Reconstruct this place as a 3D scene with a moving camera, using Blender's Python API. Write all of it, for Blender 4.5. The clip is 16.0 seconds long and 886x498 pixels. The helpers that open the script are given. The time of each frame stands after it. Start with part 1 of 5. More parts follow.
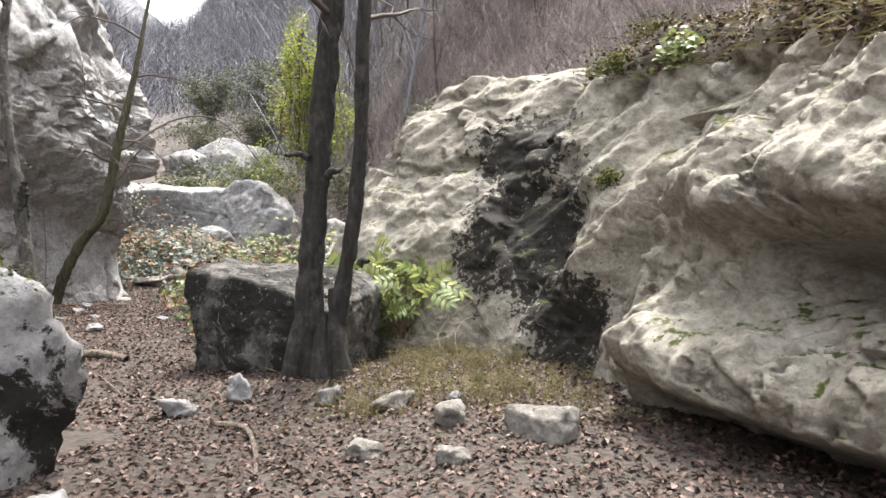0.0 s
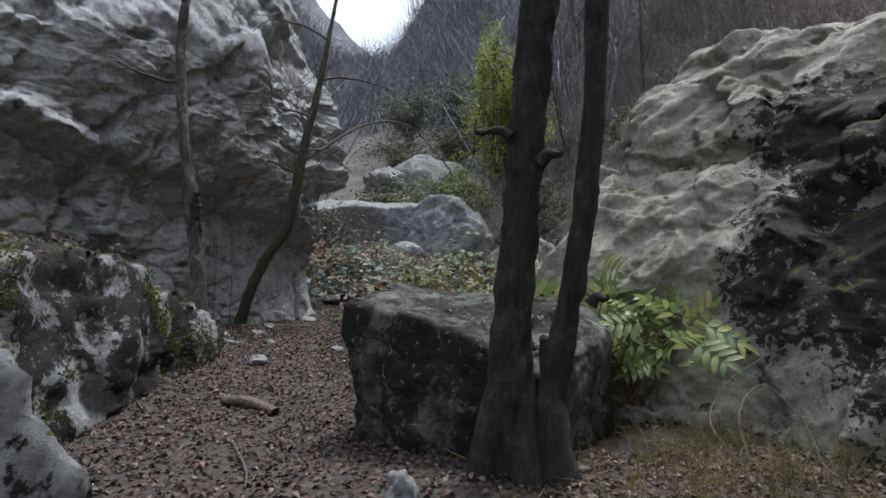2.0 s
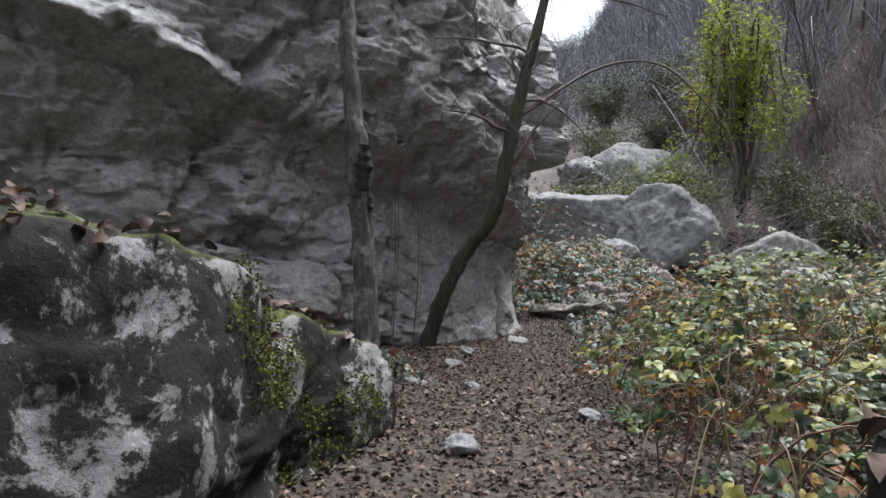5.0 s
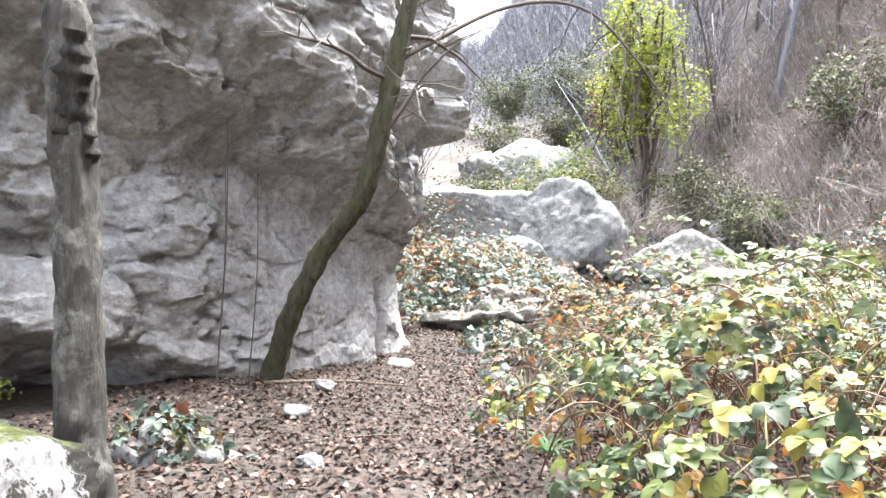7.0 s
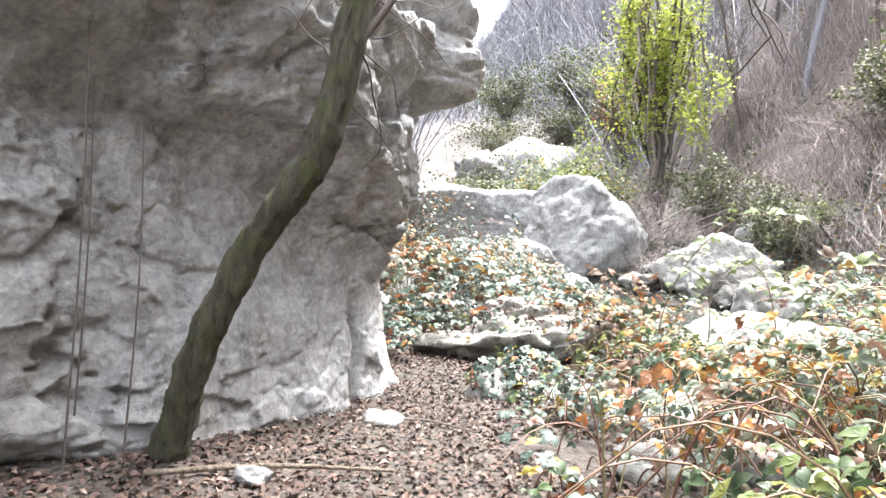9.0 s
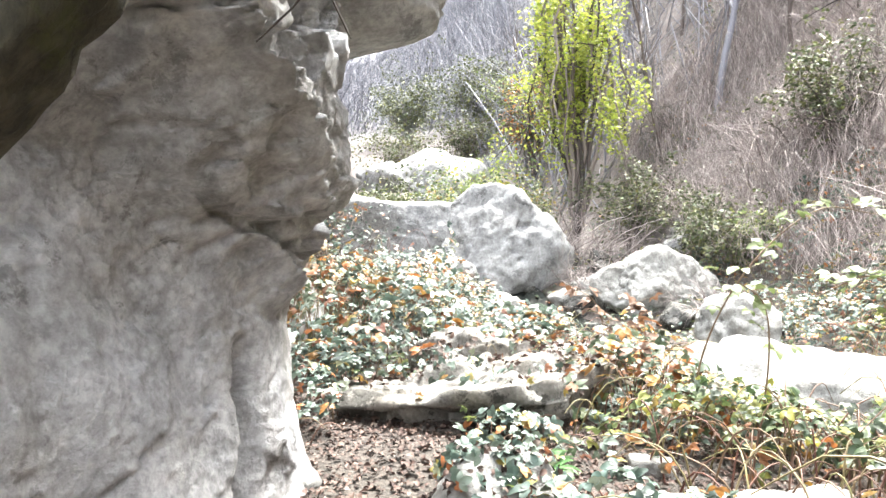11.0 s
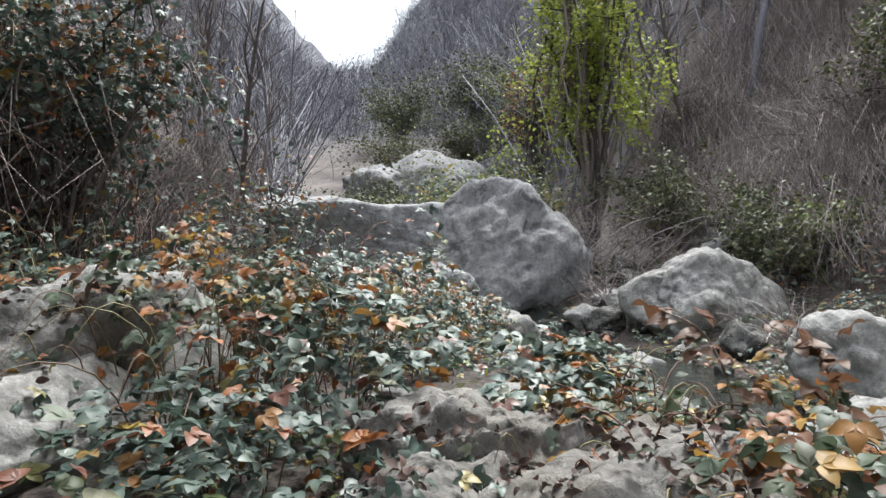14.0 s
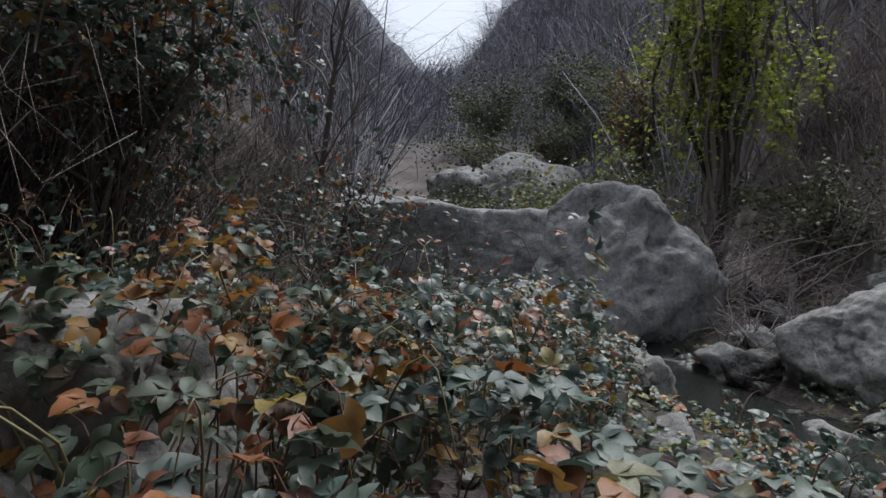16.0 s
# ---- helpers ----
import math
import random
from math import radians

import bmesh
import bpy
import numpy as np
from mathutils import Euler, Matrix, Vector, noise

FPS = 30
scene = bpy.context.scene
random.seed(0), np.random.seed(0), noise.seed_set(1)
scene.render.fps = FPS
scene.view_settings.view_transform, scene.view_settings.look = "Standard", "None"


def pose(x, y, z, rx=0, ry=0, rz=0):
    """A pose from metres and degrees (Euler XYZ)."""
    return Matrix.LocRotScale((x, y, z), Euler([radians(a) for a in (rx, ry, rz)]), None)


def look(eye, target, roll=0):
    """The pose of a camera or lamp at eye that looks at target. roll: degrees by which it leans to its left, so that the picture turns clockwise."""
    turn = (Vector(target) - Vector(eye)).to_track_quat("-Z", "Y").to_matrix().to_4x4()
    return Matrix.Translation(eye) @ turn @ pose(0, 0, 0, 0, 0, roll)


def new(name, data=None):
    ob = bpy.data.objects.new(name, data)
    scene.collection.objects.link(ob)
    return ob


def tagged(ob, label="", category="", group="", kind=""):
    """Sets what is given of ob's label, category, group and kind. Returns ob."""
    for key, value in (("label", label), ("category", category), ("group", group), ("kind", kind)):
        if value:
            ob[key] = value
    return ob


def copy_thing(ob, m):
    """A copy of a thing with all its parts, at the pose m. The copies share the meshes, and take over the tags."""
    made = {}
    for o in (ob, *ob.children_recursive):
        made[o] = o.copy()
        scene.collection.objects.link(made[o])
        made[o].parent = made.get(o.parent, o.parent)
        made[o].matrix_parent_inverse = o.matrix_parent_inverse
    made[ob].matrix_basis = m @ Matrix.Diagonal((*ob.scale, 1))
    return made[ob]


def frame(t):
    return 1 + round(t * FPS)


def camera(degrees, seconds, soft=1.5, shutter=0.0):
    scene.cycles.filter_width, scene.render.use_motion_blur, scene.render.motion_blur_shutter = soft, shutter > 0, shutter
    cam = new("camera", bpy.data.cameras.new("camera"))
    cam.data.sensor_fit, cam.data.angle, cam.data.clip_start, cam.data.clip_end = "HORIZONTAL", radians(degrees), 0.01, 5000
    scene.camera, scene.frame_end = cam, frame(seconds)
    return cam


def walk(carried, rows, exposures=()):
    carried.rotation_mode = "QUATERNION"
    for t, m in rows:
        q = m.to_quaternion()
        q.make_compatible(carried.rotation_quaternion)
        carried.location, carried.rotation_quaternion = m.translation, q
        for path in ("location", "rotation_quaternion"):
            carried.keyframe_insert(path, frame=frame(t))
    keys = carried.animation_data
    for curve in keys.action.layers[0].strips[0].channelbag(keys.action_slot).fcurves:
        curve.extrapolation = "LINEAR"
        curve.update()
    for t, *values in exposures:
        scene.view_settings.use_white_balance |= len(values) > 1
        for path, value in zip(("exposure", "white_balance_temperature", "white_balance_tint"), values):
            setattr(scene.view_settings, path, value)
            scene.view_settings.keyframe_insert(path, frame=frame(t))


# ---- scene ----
cam = camera(68.9, 16.0)
METRES, EYE, TILT, LEAN, TURN = 17.0, 1.33, -2.0, 0.0, 0.0
ROWS = [
    (0.0, 0.0, 0.0, 0.0, 0.0, 0.0, 0.0),
    (0.5, -0.0008, 0.0272, 0.0006, 4.74, 0.3, -0.29),
    (1.0, -0.0094, 0.0572, -0.0002, 7.55, 0.54, 0.05),
    (1.5, -0.0181, 0.0865, 0.0025, 10.47, 1.04, -0.23),
    (2.0, -0.0274, 0.1159, 0.0038, 16.82, 1.32, -0.66),
    (2.5, -0.0403, 0.1468, 0.0038, 22.15, 1.44, -1.2),
    (3.0, -0.0528, 0.1747, 0.0042, 29.25, 1.12, -1.75),
    (3.5, -0.0724, 0.2014, 0.0028, 33.78, 1.02, -2.06),
    (6.0, -0.1745, 0.3371, 0.0058, 29.52, 0.75, -1.91),
    (6.5, -0.181, 0.366, 0.0058, 26.58, 0.93, -1.8),
    (7.0, -0.1878, 0.3975, 0.0045, 24.12, 1.05, -2.33),
    (7.5, -0.1983, 0.4277, 0.0061, 23.57, 0.93, -2.51),
    (8.0, -0.2133, 0.4555, 0.0057, 24.08, 0.99, -2.62),
    (10.5, -0.2933, 0.5935, 0.005, 17.57, 2.9, -2.56),
    (11.0, -0.3103, 0.6208, 0.0054, 14.3, 3.51, -1.75),
    (11.5, -0.3221, 0.6501, 0.0062, 11.86, 5.01, -0.78),
    (12.0, -0.3312, 0.6814, 0.0064, 7.91, 5.36, 0.09),
    (12.5, -0.3345, 0.7082, 0.0056, 8.03, 5.78, -0.33),
    (13.0, -0.3368, 0.738, 0.0067, 7.77, 5.4, -0.24),
    (13.5, -0.3419, 0.7663, 0.0073, 8.61, 5.14, -0.63),
    (14.0, -0.3437, 0.79, 0.0087, 14.29, 4.74, -1.17),
    (14.5, -0.3519, 0.8132, 0.0074, 17.83, 4.83, -1.78),
    (15.0, -0.3703, 0.8446, 0.0141, 18.73, 4.69, -1.73),
    (15.5, -0.3854, 0.8709, 0.0152, 20.41, 4.82, -2.81),
    (16.0, -0.3995, 0.8951, 0.0237, 20.75, 4.94, -4.71),
]
EXPOSURES = [(0.0, 2.15, 6700, 9), (0.5, 1.5, 6600, 8), (1.0, 0.9, 6400, 7), (1.5, 0.55, 6100, 6), (2.0, 0.65, 5900, 6), (3.5, 0.9, 5800, 6), (6.0, 2.15, 6300, 7), (6.5, 2.95, 6300, 8),
             (7.0, 3.05, 6300, 8), (8.0, 3.05, 6300, 8), (10.5, 3.4, 6600, 6), (12.5, 3.25, 6200, 4), (13.0, 2.7, 6200, 4), (13.5, 2.15, 6200, 5), (14.0, 1.5, 6200, 6), (14.5, 0.8, 6100, 7),
             (15.0, 0.25, 6100, 9), (15.5, 0.05, 6100, 10), (16.0, 0.2, 6000, 9)]
walk(cam, [(t, pose(0, 0, EYE, TILT, LEAN, TURN) @ pose(METRES * x, METRES * y, METRES * z, 90 + pitch, roll, yaw))
           for t, x, y, z, yaw, pitch, roll in ROWS], EXPOSURES)

# ---- light: a hazy sky over the gorge, and a weak veiled sun ----
world = bpy.data.worlds.new("world")
scene.world = world
world.use_nodes = True
wn = world.node_tree
sky = wn.nodes.new("ShaderNodeTexSky")
sky.sky_type, sky.sun_disc = "NISHITA", False
sky.sun_elevation, sky.sun_rotation = radians(66), radians(22)
sky.air_density, sky.dust_density, sky.ozone_density = 1.0, 10.0, 1.0
veil = wn.nodes.new("ShaderNodeMix")
veil.data_type = "RGBA"
veil.inputs[0].default_value, veil.inputs[7].default_value = 0.7, (8.0, 8.2, 8.6, 1)
wn.links.new(sky.outputs[0], veil.inputs[6])
wn.nodes["Background"].inputs["Strength"].default_value = 0.115
wn.links.new(veil.outputs[2], wn.nodes["Background"].inputs["Color"])
sun = new("sun", bpy.data.lights.new("sun", "SUN"))
sun.data.energy, sun.data.angle, sun.data.color = 2.7, radians(20), (1.0, 0.98, 0.95)
sun.matrix_world = look((8, 20, 48), (0, 0, 0))


# ---- numbers: noise, meshes, tubes ----
def lattice(ix, iy, iz, seed):
    h = (ix * 374761393 + iy * 668265263 + iz * 2147483647 + seed * 1274126177) & 0xFFFFFFFF
    h = ((h ^ (h >> 13)) * 1274126177) & 0xFFFFFFFF
    return ((h ^ (h >> 16)) & 0xFFFF) / 32767.5 - 1.0


def vnoise(p, seed=0):
    """Smooth value noise, -1 to 1, at rows of points."""
    i = np.floor(p).astype(np.int64)
    f = p - i
    f = f * f * f * (f * (f * 6 - 15) + 10)
    out = 0
    for dx in (0, 1):
        for dy in (0, 1):
            for dz in (0, 1):
                w = (f[:, 0] if dx else 1 - f[:, 0]) * (f[:, 1] if dy else 1 - f[:, 1]) * (f[:, 2] if dz else 1 - f[:, 2])
                out = out + w * lattice(i[:, 0] + dx, i[:, 1] + dy, i[:, 2] + dz, seed)
    return out


def fbm(p, freq, octaves=5, seed=0, ridged=False, gain=0.5):
    out, amp = 0, 1.0
    turn = np.array(Euler((0.5, 0.7, 0.3)).to_matrix())
    p = np.asarray(p, float) * freq
    for k in range(octaves):
        n = vnoise(p + 17.3 * k, seed + k)
        out = out + amp * ((1 - 2 * np.abs(n)) if ridged else n)
        p, amp = (p @ turn) * 2.03, amp * gain
    return out


def sstep(a, b, x):
    t = np.clip((x - a) / (b - a), 0, 1)
    return t * t * (3 - 2 * t)


def mesh_from(name, verts, faces, smooth=True):
    me = bpy.data.meshes.new(name)
    faces = np.asarray(faces)
    n, k = faces.shape
    me.vertices.add(len(verts))
    me.vertices.foreach_set("co", np.asarray(verts, np.float32).ravel())
    me.loops.add(n * k)
    me.loops.foreach_set("vertex_index", faces.astype(np.int32).ravel())
    me.polygons.add(n)
    me.polygons.foreach_set("loop_start", np.arange(0, n * k, k, dtype=np.int32))
    me.polygons.foreach_set("use_smooth", np.full(n, smooth))
    me.update(calc_edges=True)
    me.validate()
    return me


def solid(name, verts, faces, material, parent=None, origin=None, label="", smooth=True):
    """One mesh object from arrays in world metres; its origin lies at origin (the thing's base)."""
    o = np.array(origin if origin is not None else (parent.location if parent else (0, 0, 0)), float)
    me = mesh_from(name, np.asarray(verts) - o, faces, smooth)
    me.materials.append(material)
    ob = new(name, me)
    if parent is None:
        ob.location = o
    else:
        ob.parent = parent
    if label:
        ob["label"] = label
    return ob


def empty(name, place):
    ob = new(name)
    ob.location = place
    ob.empty_display_size = 0.2
    return ob


class Heap:
    """Gathers pieces of one mesh."""

    def __init__(self):
        self.v, self.f, self.n = [], [], 0

    def add(self, v, f):
        self.v.append(np.asarray(v, float)), self.f.append(np.asarray(f) + self.n)
        self.n += len(v)

    def arrays(self):
        return np.concatenate(self.v), np.concatenate(self.f)


def tube(points, radii, sides=6, lumps=0.0, seed=0):
    """A tapered tube of quads along points, with a closed tip."""
    p, r = np.asarray(points, float), np.asarray(radii, float)
    d = np.gradient(p, axis=0)
    d /= np.linalg.norm(d, axis=1)[:, None] + 1e-9
    u = np.empty_like(d)
    side = np.cross(d[0], (0.3, 1.0, 0.1) if abs(d[0][1]) < 0.8 else (1.0, 0.1, 0.3))
    for k in range(len(d)):
        side = side - d[k] * (side @ d[k])
        side = side / (np.linalg.norm(side) + 1e-9)
        u[k] = side
    w = np.cross(d, u)
    a = np.arange(sides) * 2 * math.pi / sides
    v = p[:, None] + r[:, None, None] * (np.cos(a)[None, :, None] * u[:, None] + np.sin(a)[None, :, None] * w[:, None])
    if lumps:
        q = v.reshape(-1, 3)
        off = 0.8 * fbm(q * [1, 1, 0.35], 9.0, 3, seed, True) + 0.8 * fbm(q * [1, 1, 0.22], 24.0, 3, seed + 3, True)
        v = p[:, None] + (v - p[:, None]) * (1 + lumps * off.reshape(len(p), sides, 1))
    v = v.reshape(-1, 3)
    i, j = np.meshgrid(np.arange(len(p) - 1), np.arange(sides), indexing="ij")
    k = (j + 1) % sides
    f = np.stack([i * sides + j, i * sides + k, (i + 1) * sides + k, (i + 1) * sides + j], -1).reshape(-1, 4)
    return v, f


def spline(points, n):
    """A smooth line of n points through a few."""
    p = np.asarray(points, float)
    t = np.linspace(0, len(p) - 1, n)
    q = np.concatenate([[2 * p[0] - p[1]], p, [2 * p[-1] - p[-2]]])
    i = np.minimum(t.astype(int), len(p) - 2)
    f = (t - i)[:, None]
    a, b, c, d = q[i], q[i + 1], q[i + 2], q[i + 3]
    return 0.5 * (2 * b + (c - a) * f + (2 * a - 5 * b + 4 * c - d) * f**2 + (3 * b - a - 3 * c + d) * f**3)


# ---- the lie of the land ----
def ground_z(x, y, rough=True):
    x, y = np.asarray(x, float), np.asarray(y, float)
    axis = np.interp(y, [-80, 0, 8, 14, 18, 22, 26, 30, 41, 130, 160], [-3, 0, 0.02, -0.15, 0.1, 0.2, 0.5, 1.5, 5, 39, 46])
    right = np.interp(y, [-80, 0, 8, 14, 20, 26, 32, 41, 130], [5, 4.5, 3.2, 0.8, -1.6, -3.4, -5.2, -10, -53])
    left = np.interp(y, [-80, 0, 8, 15, 20, 26, 32, 41, 130], [-9, -9, -9.5, -10.2, -11, -13.5, -16, -20, -63])
    dr, dl = np.maximum(x - right, 0), np.maximum(left - x, 0)
    z = axis + 1.25 * dr * dr / (dr + 1.2) + 1.05 * dl * dl / (dl + 1.5)
    bed = np.interp(y, [13, 15, 19, 22, 24, 26, 28], [-1.2, -2.0, -3.6, -5.0, -6.2, -7.6, -9.0])
    z = z - 0.7 * np.exp(-((x - bed) / 1.7) ** 2) * np.interp(y, [14, 18, 26, 28], [0, 1, 1, 0])
    if rough:
        p = np.stack([x, y, 0 * x], -1).reshape(-1, 3)
        side = np.minimum(dr + dl, 12)
        big = (fbm(p, 0.11, 4, 3) * 0.35).reshape(x.shape)
        z = z + big * side * 0.7 + (fbm(p, 0.9, 4, 5) * 0.05).reshape(x.shape) + (fbm(p, 5.0, 3, 6) * 0.012).reshape(x.shape)
    return z


def off_path(x, y, half=0.42):
    """True away from the trodden line that winds through the place."""
    return np.abs(np.asarray(x) - np.interp(y, [0, 3.4, 5.7, 7.7, 9.25, 10.1, 12, 13.8, 15.2], [0, -1.2, -3.0, -3.7, -4.47, -5.0, -5.7, -6.0, -6.8])) > half


def gz(x, y):
    return float(ground_z(np.array([x]), np.array([y]))[0])


# ---- materials ----
def node_material(name):
    m = bpy.data.materials.new(name)
    m.use_nodes = True
    return m, m.node_tree.nodes, m.node_tree.links, m.node_tree.nodes["Principled BSDF"]


def n_noise(N, L, vec, scale, detail=8.0, rough=0.6, distort=0.0):
    n = N.new("ShaderNodeTexNoise")
    n.inputs["Scale"].default_value, n.inputs["Detail"].default_value = scale, detail
    n.inputs["Roughness"].default_value, n.inputs["Distortion"].default_value = rough, distort
    L.new(vec, n.inputs["Vector"])
    return n.outputs["Fac"]


def n_ramp(N, L, fac, stops):
    r = N.new("ShaderNodeValToRGB")
    e = r.color_ramp.elements
    while len(e) < len(stops):
        e.new(0.5)
    for k, (pos, col) in enumerate(stops):
        e[k].position = pos
        e[k].color = (*col, 1) if isinstance(col, tuple) else (col, col, col, 1)
    L.new(fac, r.inputs["Fac"])
    return r.outputs["Color"]


def n_mix(N, L, fac, a, b, mode="MIX"):
    m = N.new("ShaderNodeMix")
    m.data_type, m.blend_type = "RGBA", mode
    for k, v in ((0, fac), (6, a), (7, b)):
        if isinstance(v, (int, float)):
            m.inputs[k].default_value = v
        elif isinstance(v, tuple):
            m.inputs[k].default_value = (*v, 1)
        else:
            L.new(v, m.inputs[k])
    return m.outputs[2]


def n_math(N, L, op, a, b=0.0):
    m = N.new("ShaderNodeMath")
    m.operation = op
    for k, v in ((0, a), (1, b)):
        if isinstance(v, (int, float)):
            m.inputs[k].default_value = v
        else:
            L.new(v, m.inputs[k])
    return m.outputs[0]


def n_bump(N, L, height, strength, distance, prev=None):
    b = N.new("ShaderNodeBump")
    b.inputs["Strength"].default_value, b.inputs["Distance"].default_value = strength, distance
    L.new(height, b.inputs["Height"])
    if prev:
        L.new(prev, b.inputs["Normal"])
    return b.outputs["Normal"]


def rock_material(name, dark, mid, light, stain=0.45, moss=0.0, stain_color=(0.016, 0.015, 0.013), scale=1.0, lichen=0.3, rust=0.25, patch=None):
    """Weathered limestone: mottled greys, black lichen stains, pale scabs, moss on what faces up."""
    m, N, L, B = node_material(name)
    tc = N.new("ShaderNodeTexCoord").outputs["Object"]
    big = n_noise(N, L, tc, 0.9 * scale, 6, 0.6, 0.6)
    mid_n = n_noise(N, L, tc, 5 * scale, 10, 0.68)
    fine = n_noise(N, L, tc, 17 * scale, 9, 0.72)
    col = n_ramp(N, L, mid_n, [(0.3, dark), (0.5, mid), (0.72, light)])
    col = n_mix(N, L, n_ramp(N, L, big, [(0.42, 0.0), (0.62, rust)]), col, (0.20, 0.175, 0.145))
    col = n_mix(N, L, 0.38, col, n_ramp(N, L, fine, [(0.36, 0.16), (0.62, 0.84)]), "OVERLAY")
    fleck = N.new("ShaderNodeTexVoronoi")
    fleck.inputs["Scale"].default_value = 16 * scale
    L.new(n_mix(N, L, 0.08, tc, n_noise(N, L, tc, 7, 4), "ADD"), fleck.inputs["Vector"])
    col = n_mix(N, L, n_ramp(N, L, fleck.outputs["Distance"], [(0.16, 0.35), (0.3, 0.0)]), col, light)
    blotch = n_math(N, L, "ADD", n_noise(N, L, tc, 1.9 * scale, 13, 0.76, 0.3), n_math(N, L, "MULTIPLY", fine, 0.16))
    col = n_mix(N, L, n_ramp(N, L, blotch, [(0.62 - 0.2 * (stain - 0.45), 0.0), (0.655 - 0.2 * (stain - 0.45), min(1.0, stain * 1.7))]), col, stain_color)
    # black patches: stains, and on the long rock also shade at its foot
    if patch:
        for centre, radius in patch:
            mp = N.new("ShaderNodeMapping")
            mp.inputs["Location"].default_value = tuple(-c / r for c, r in zip(centre, radius))
            mp.inputs["Scale"].default_value = tuple(1 / r for r in radius)
            L.new(tc, mp.inputs["Vector"])
            ln = N.new("ShaderNodeVectorMath")
            ln.operation = "LENGTH"
            L.new(mp.outputs[0], ln.inputs[0])
            edge = n_math(N, L, "SUBTRACT", n_math(N, L, "ADD", n_math(N, L, "MULTIPLY", n_noise(N, L, tc, 3.0, 9, 0.75, 0.5), 2.2), n_math(N, L, "MULTIPLY", n_math(N, L, "SUBTRACT", fine, 0.4), 2.4)), ln.outputs["Value"])
            col = n_mix(N, L, n_ramp(N, L, edge, [(0.40, 0.0), (0.52, 0.97)]), col, n_ramp(N, L, fine, [(0.35, (0.006, 0.0055, 0.005)), (0.75, (0.035, 0.03, 0.026))]))
    pale = n_noise(N, L, tc, 9 * scale, 7, 0.7, 1.2)
    col = n_mix(N, L, n_ramp(N, L, pale, [(0.61, 0.0), (0.65, lichen)]), col, (0.46, 0.455, 0.43))
    if moss:
        up = N.new("ShaderNodeSeparateXYZ")
        L.new(N.new("ShaderNodeNewGeometry").outputs["Normal"], up.inputs[0])
        mk = n_math(N, L, "ADD", n_math(N, L, "MULTIPLY", up.outputs["Z"], 0.5), n_noise(N, L, tc, 2.3, 8, 0.7))
        moss_col = n_ramp(N, L, n_noise(N, L, tc, 30, 5, 0.7), [(0.3, (0.016, 0.02, 0.007)), (0.5, (0.045, 0.055, 0.013)), (0.72, (0.13, 0.145, 0.028))])
        col = n_mix(N, L, n_ramp(N, L, mk, [(1.12 - 0.3 * moss, 0.0), (1.2 - 0.3 * moss, 1.0)]), col, moss_col)
    L.new(col, B.inputs["Base Color"])
    B.inputs["Roughness"].default_value = 0.86
    B.inputs["Specular IOR Level"].default_value = 0.3
    nrm = n_bump(N, L, mid_n, 0.8, 0.05 / scale)
    pits = N.new("ShaderNodeTexVoronoi")
    pits.feature, pits.inputs["Scale"].default_value = "DISTANCE_TO_EDGE", 3.2 * scale
    warp = n_mix(N, L, 0.12, tc, n_noise(N, L, tc, 3, 5), "ADD")
    L.new(warp, pits.inputs["Vector"])
    crack = n_ramp(N, L, pits.outputs["Distance"], [(0.0, 0.0), (0.05, 1.0)])
    nrm = n_bump(N, L, crack, 0.12, 0.02, nrm)
    L.new(n_bump(N, L, fine, 0.8, 0.022, nrm), B.inputs["Normal"])
    return m


def leaf_material(name, stops, rough=0.46, spec=0.6, through_light=0.25, single=False):
    """Leaves whose colour changes from leaf to leaf, with darker blotches and a little light coming through."""
    m, N, L, B = node_material(name)
    rnd = N.new("ShaderNodeObjectInfo").outputs["Random"] if single else N.new("ShaderNodeNewGeometry").outputs["Random Per Island"]
    tc = N.new("ShaderNodeTexCoord").outputs["Object"]
    col = n_ramp(N, L, rnd, stops)
    col = n_mix(N, L, n_ramp(N, L, n_noise(N, L, tc, 14, 5), [(0.4, 0.0), (0.7, 0.45)]), col, (0.05, 0.04, 0.025))
    L.new(col, B.inputs["Base Color"])
    B.inputs["Roughness"].default_value, B.inputs["Specular IOR Level"].default_value = rough, spec
    L.new(n_bump(N, L, n_noise(N, L, tc, 120, 2), 0.25, 0.003), B.inputs["Normal"])
    t = N.new("ShaderNodeBsdfTranslucent")
    L.new(col, t.inputs["Color"])
    mix = N.new("ShaderNodeMixShader")
    mix.inputs[0].default_value = through_light
    L.new(B.outputs[0], mix.inputs[1]), L.new(t.outputs[0], mix.inputs[2])
    L.new(mix.outputs[0], N["Material Output"].inputs["Surface"])
    return m


def bark_material(name, dark, light, lichen=(0.42, 0.43, 0.38), amount=0.3):
    m, N, L, B = node_material(name)
    tc = N.new("ShaderNodeTexCoord").outputs["Object"]
    mp = N.new("ShaderNodeMapping")
    mp.inputs["Scale"].default_value = (1, 1, 0.22)
    L.new(tc, mp.inputs["Vector"])
    g = n_noise(N, L, mp.outputs[0], 26, 8, 0.7)
    col = n_ramp(N, L, g, [(0.32, dark), (0.68, light)])
    col = n_mix(N, L, n_ramp(N, L, n_noise(N, L, tc, 7, 7, 0.7), [(0.52, 0.0), (0.64, amount)]), col, lichen)
    L.new(col, B.inputs["Base Color"])
    B.inputs["Roughness"].default_value = 0.9
    L.new(n_bump(N, L, g, 1.0, 0.07), B.inputs["Normal"])
    return m


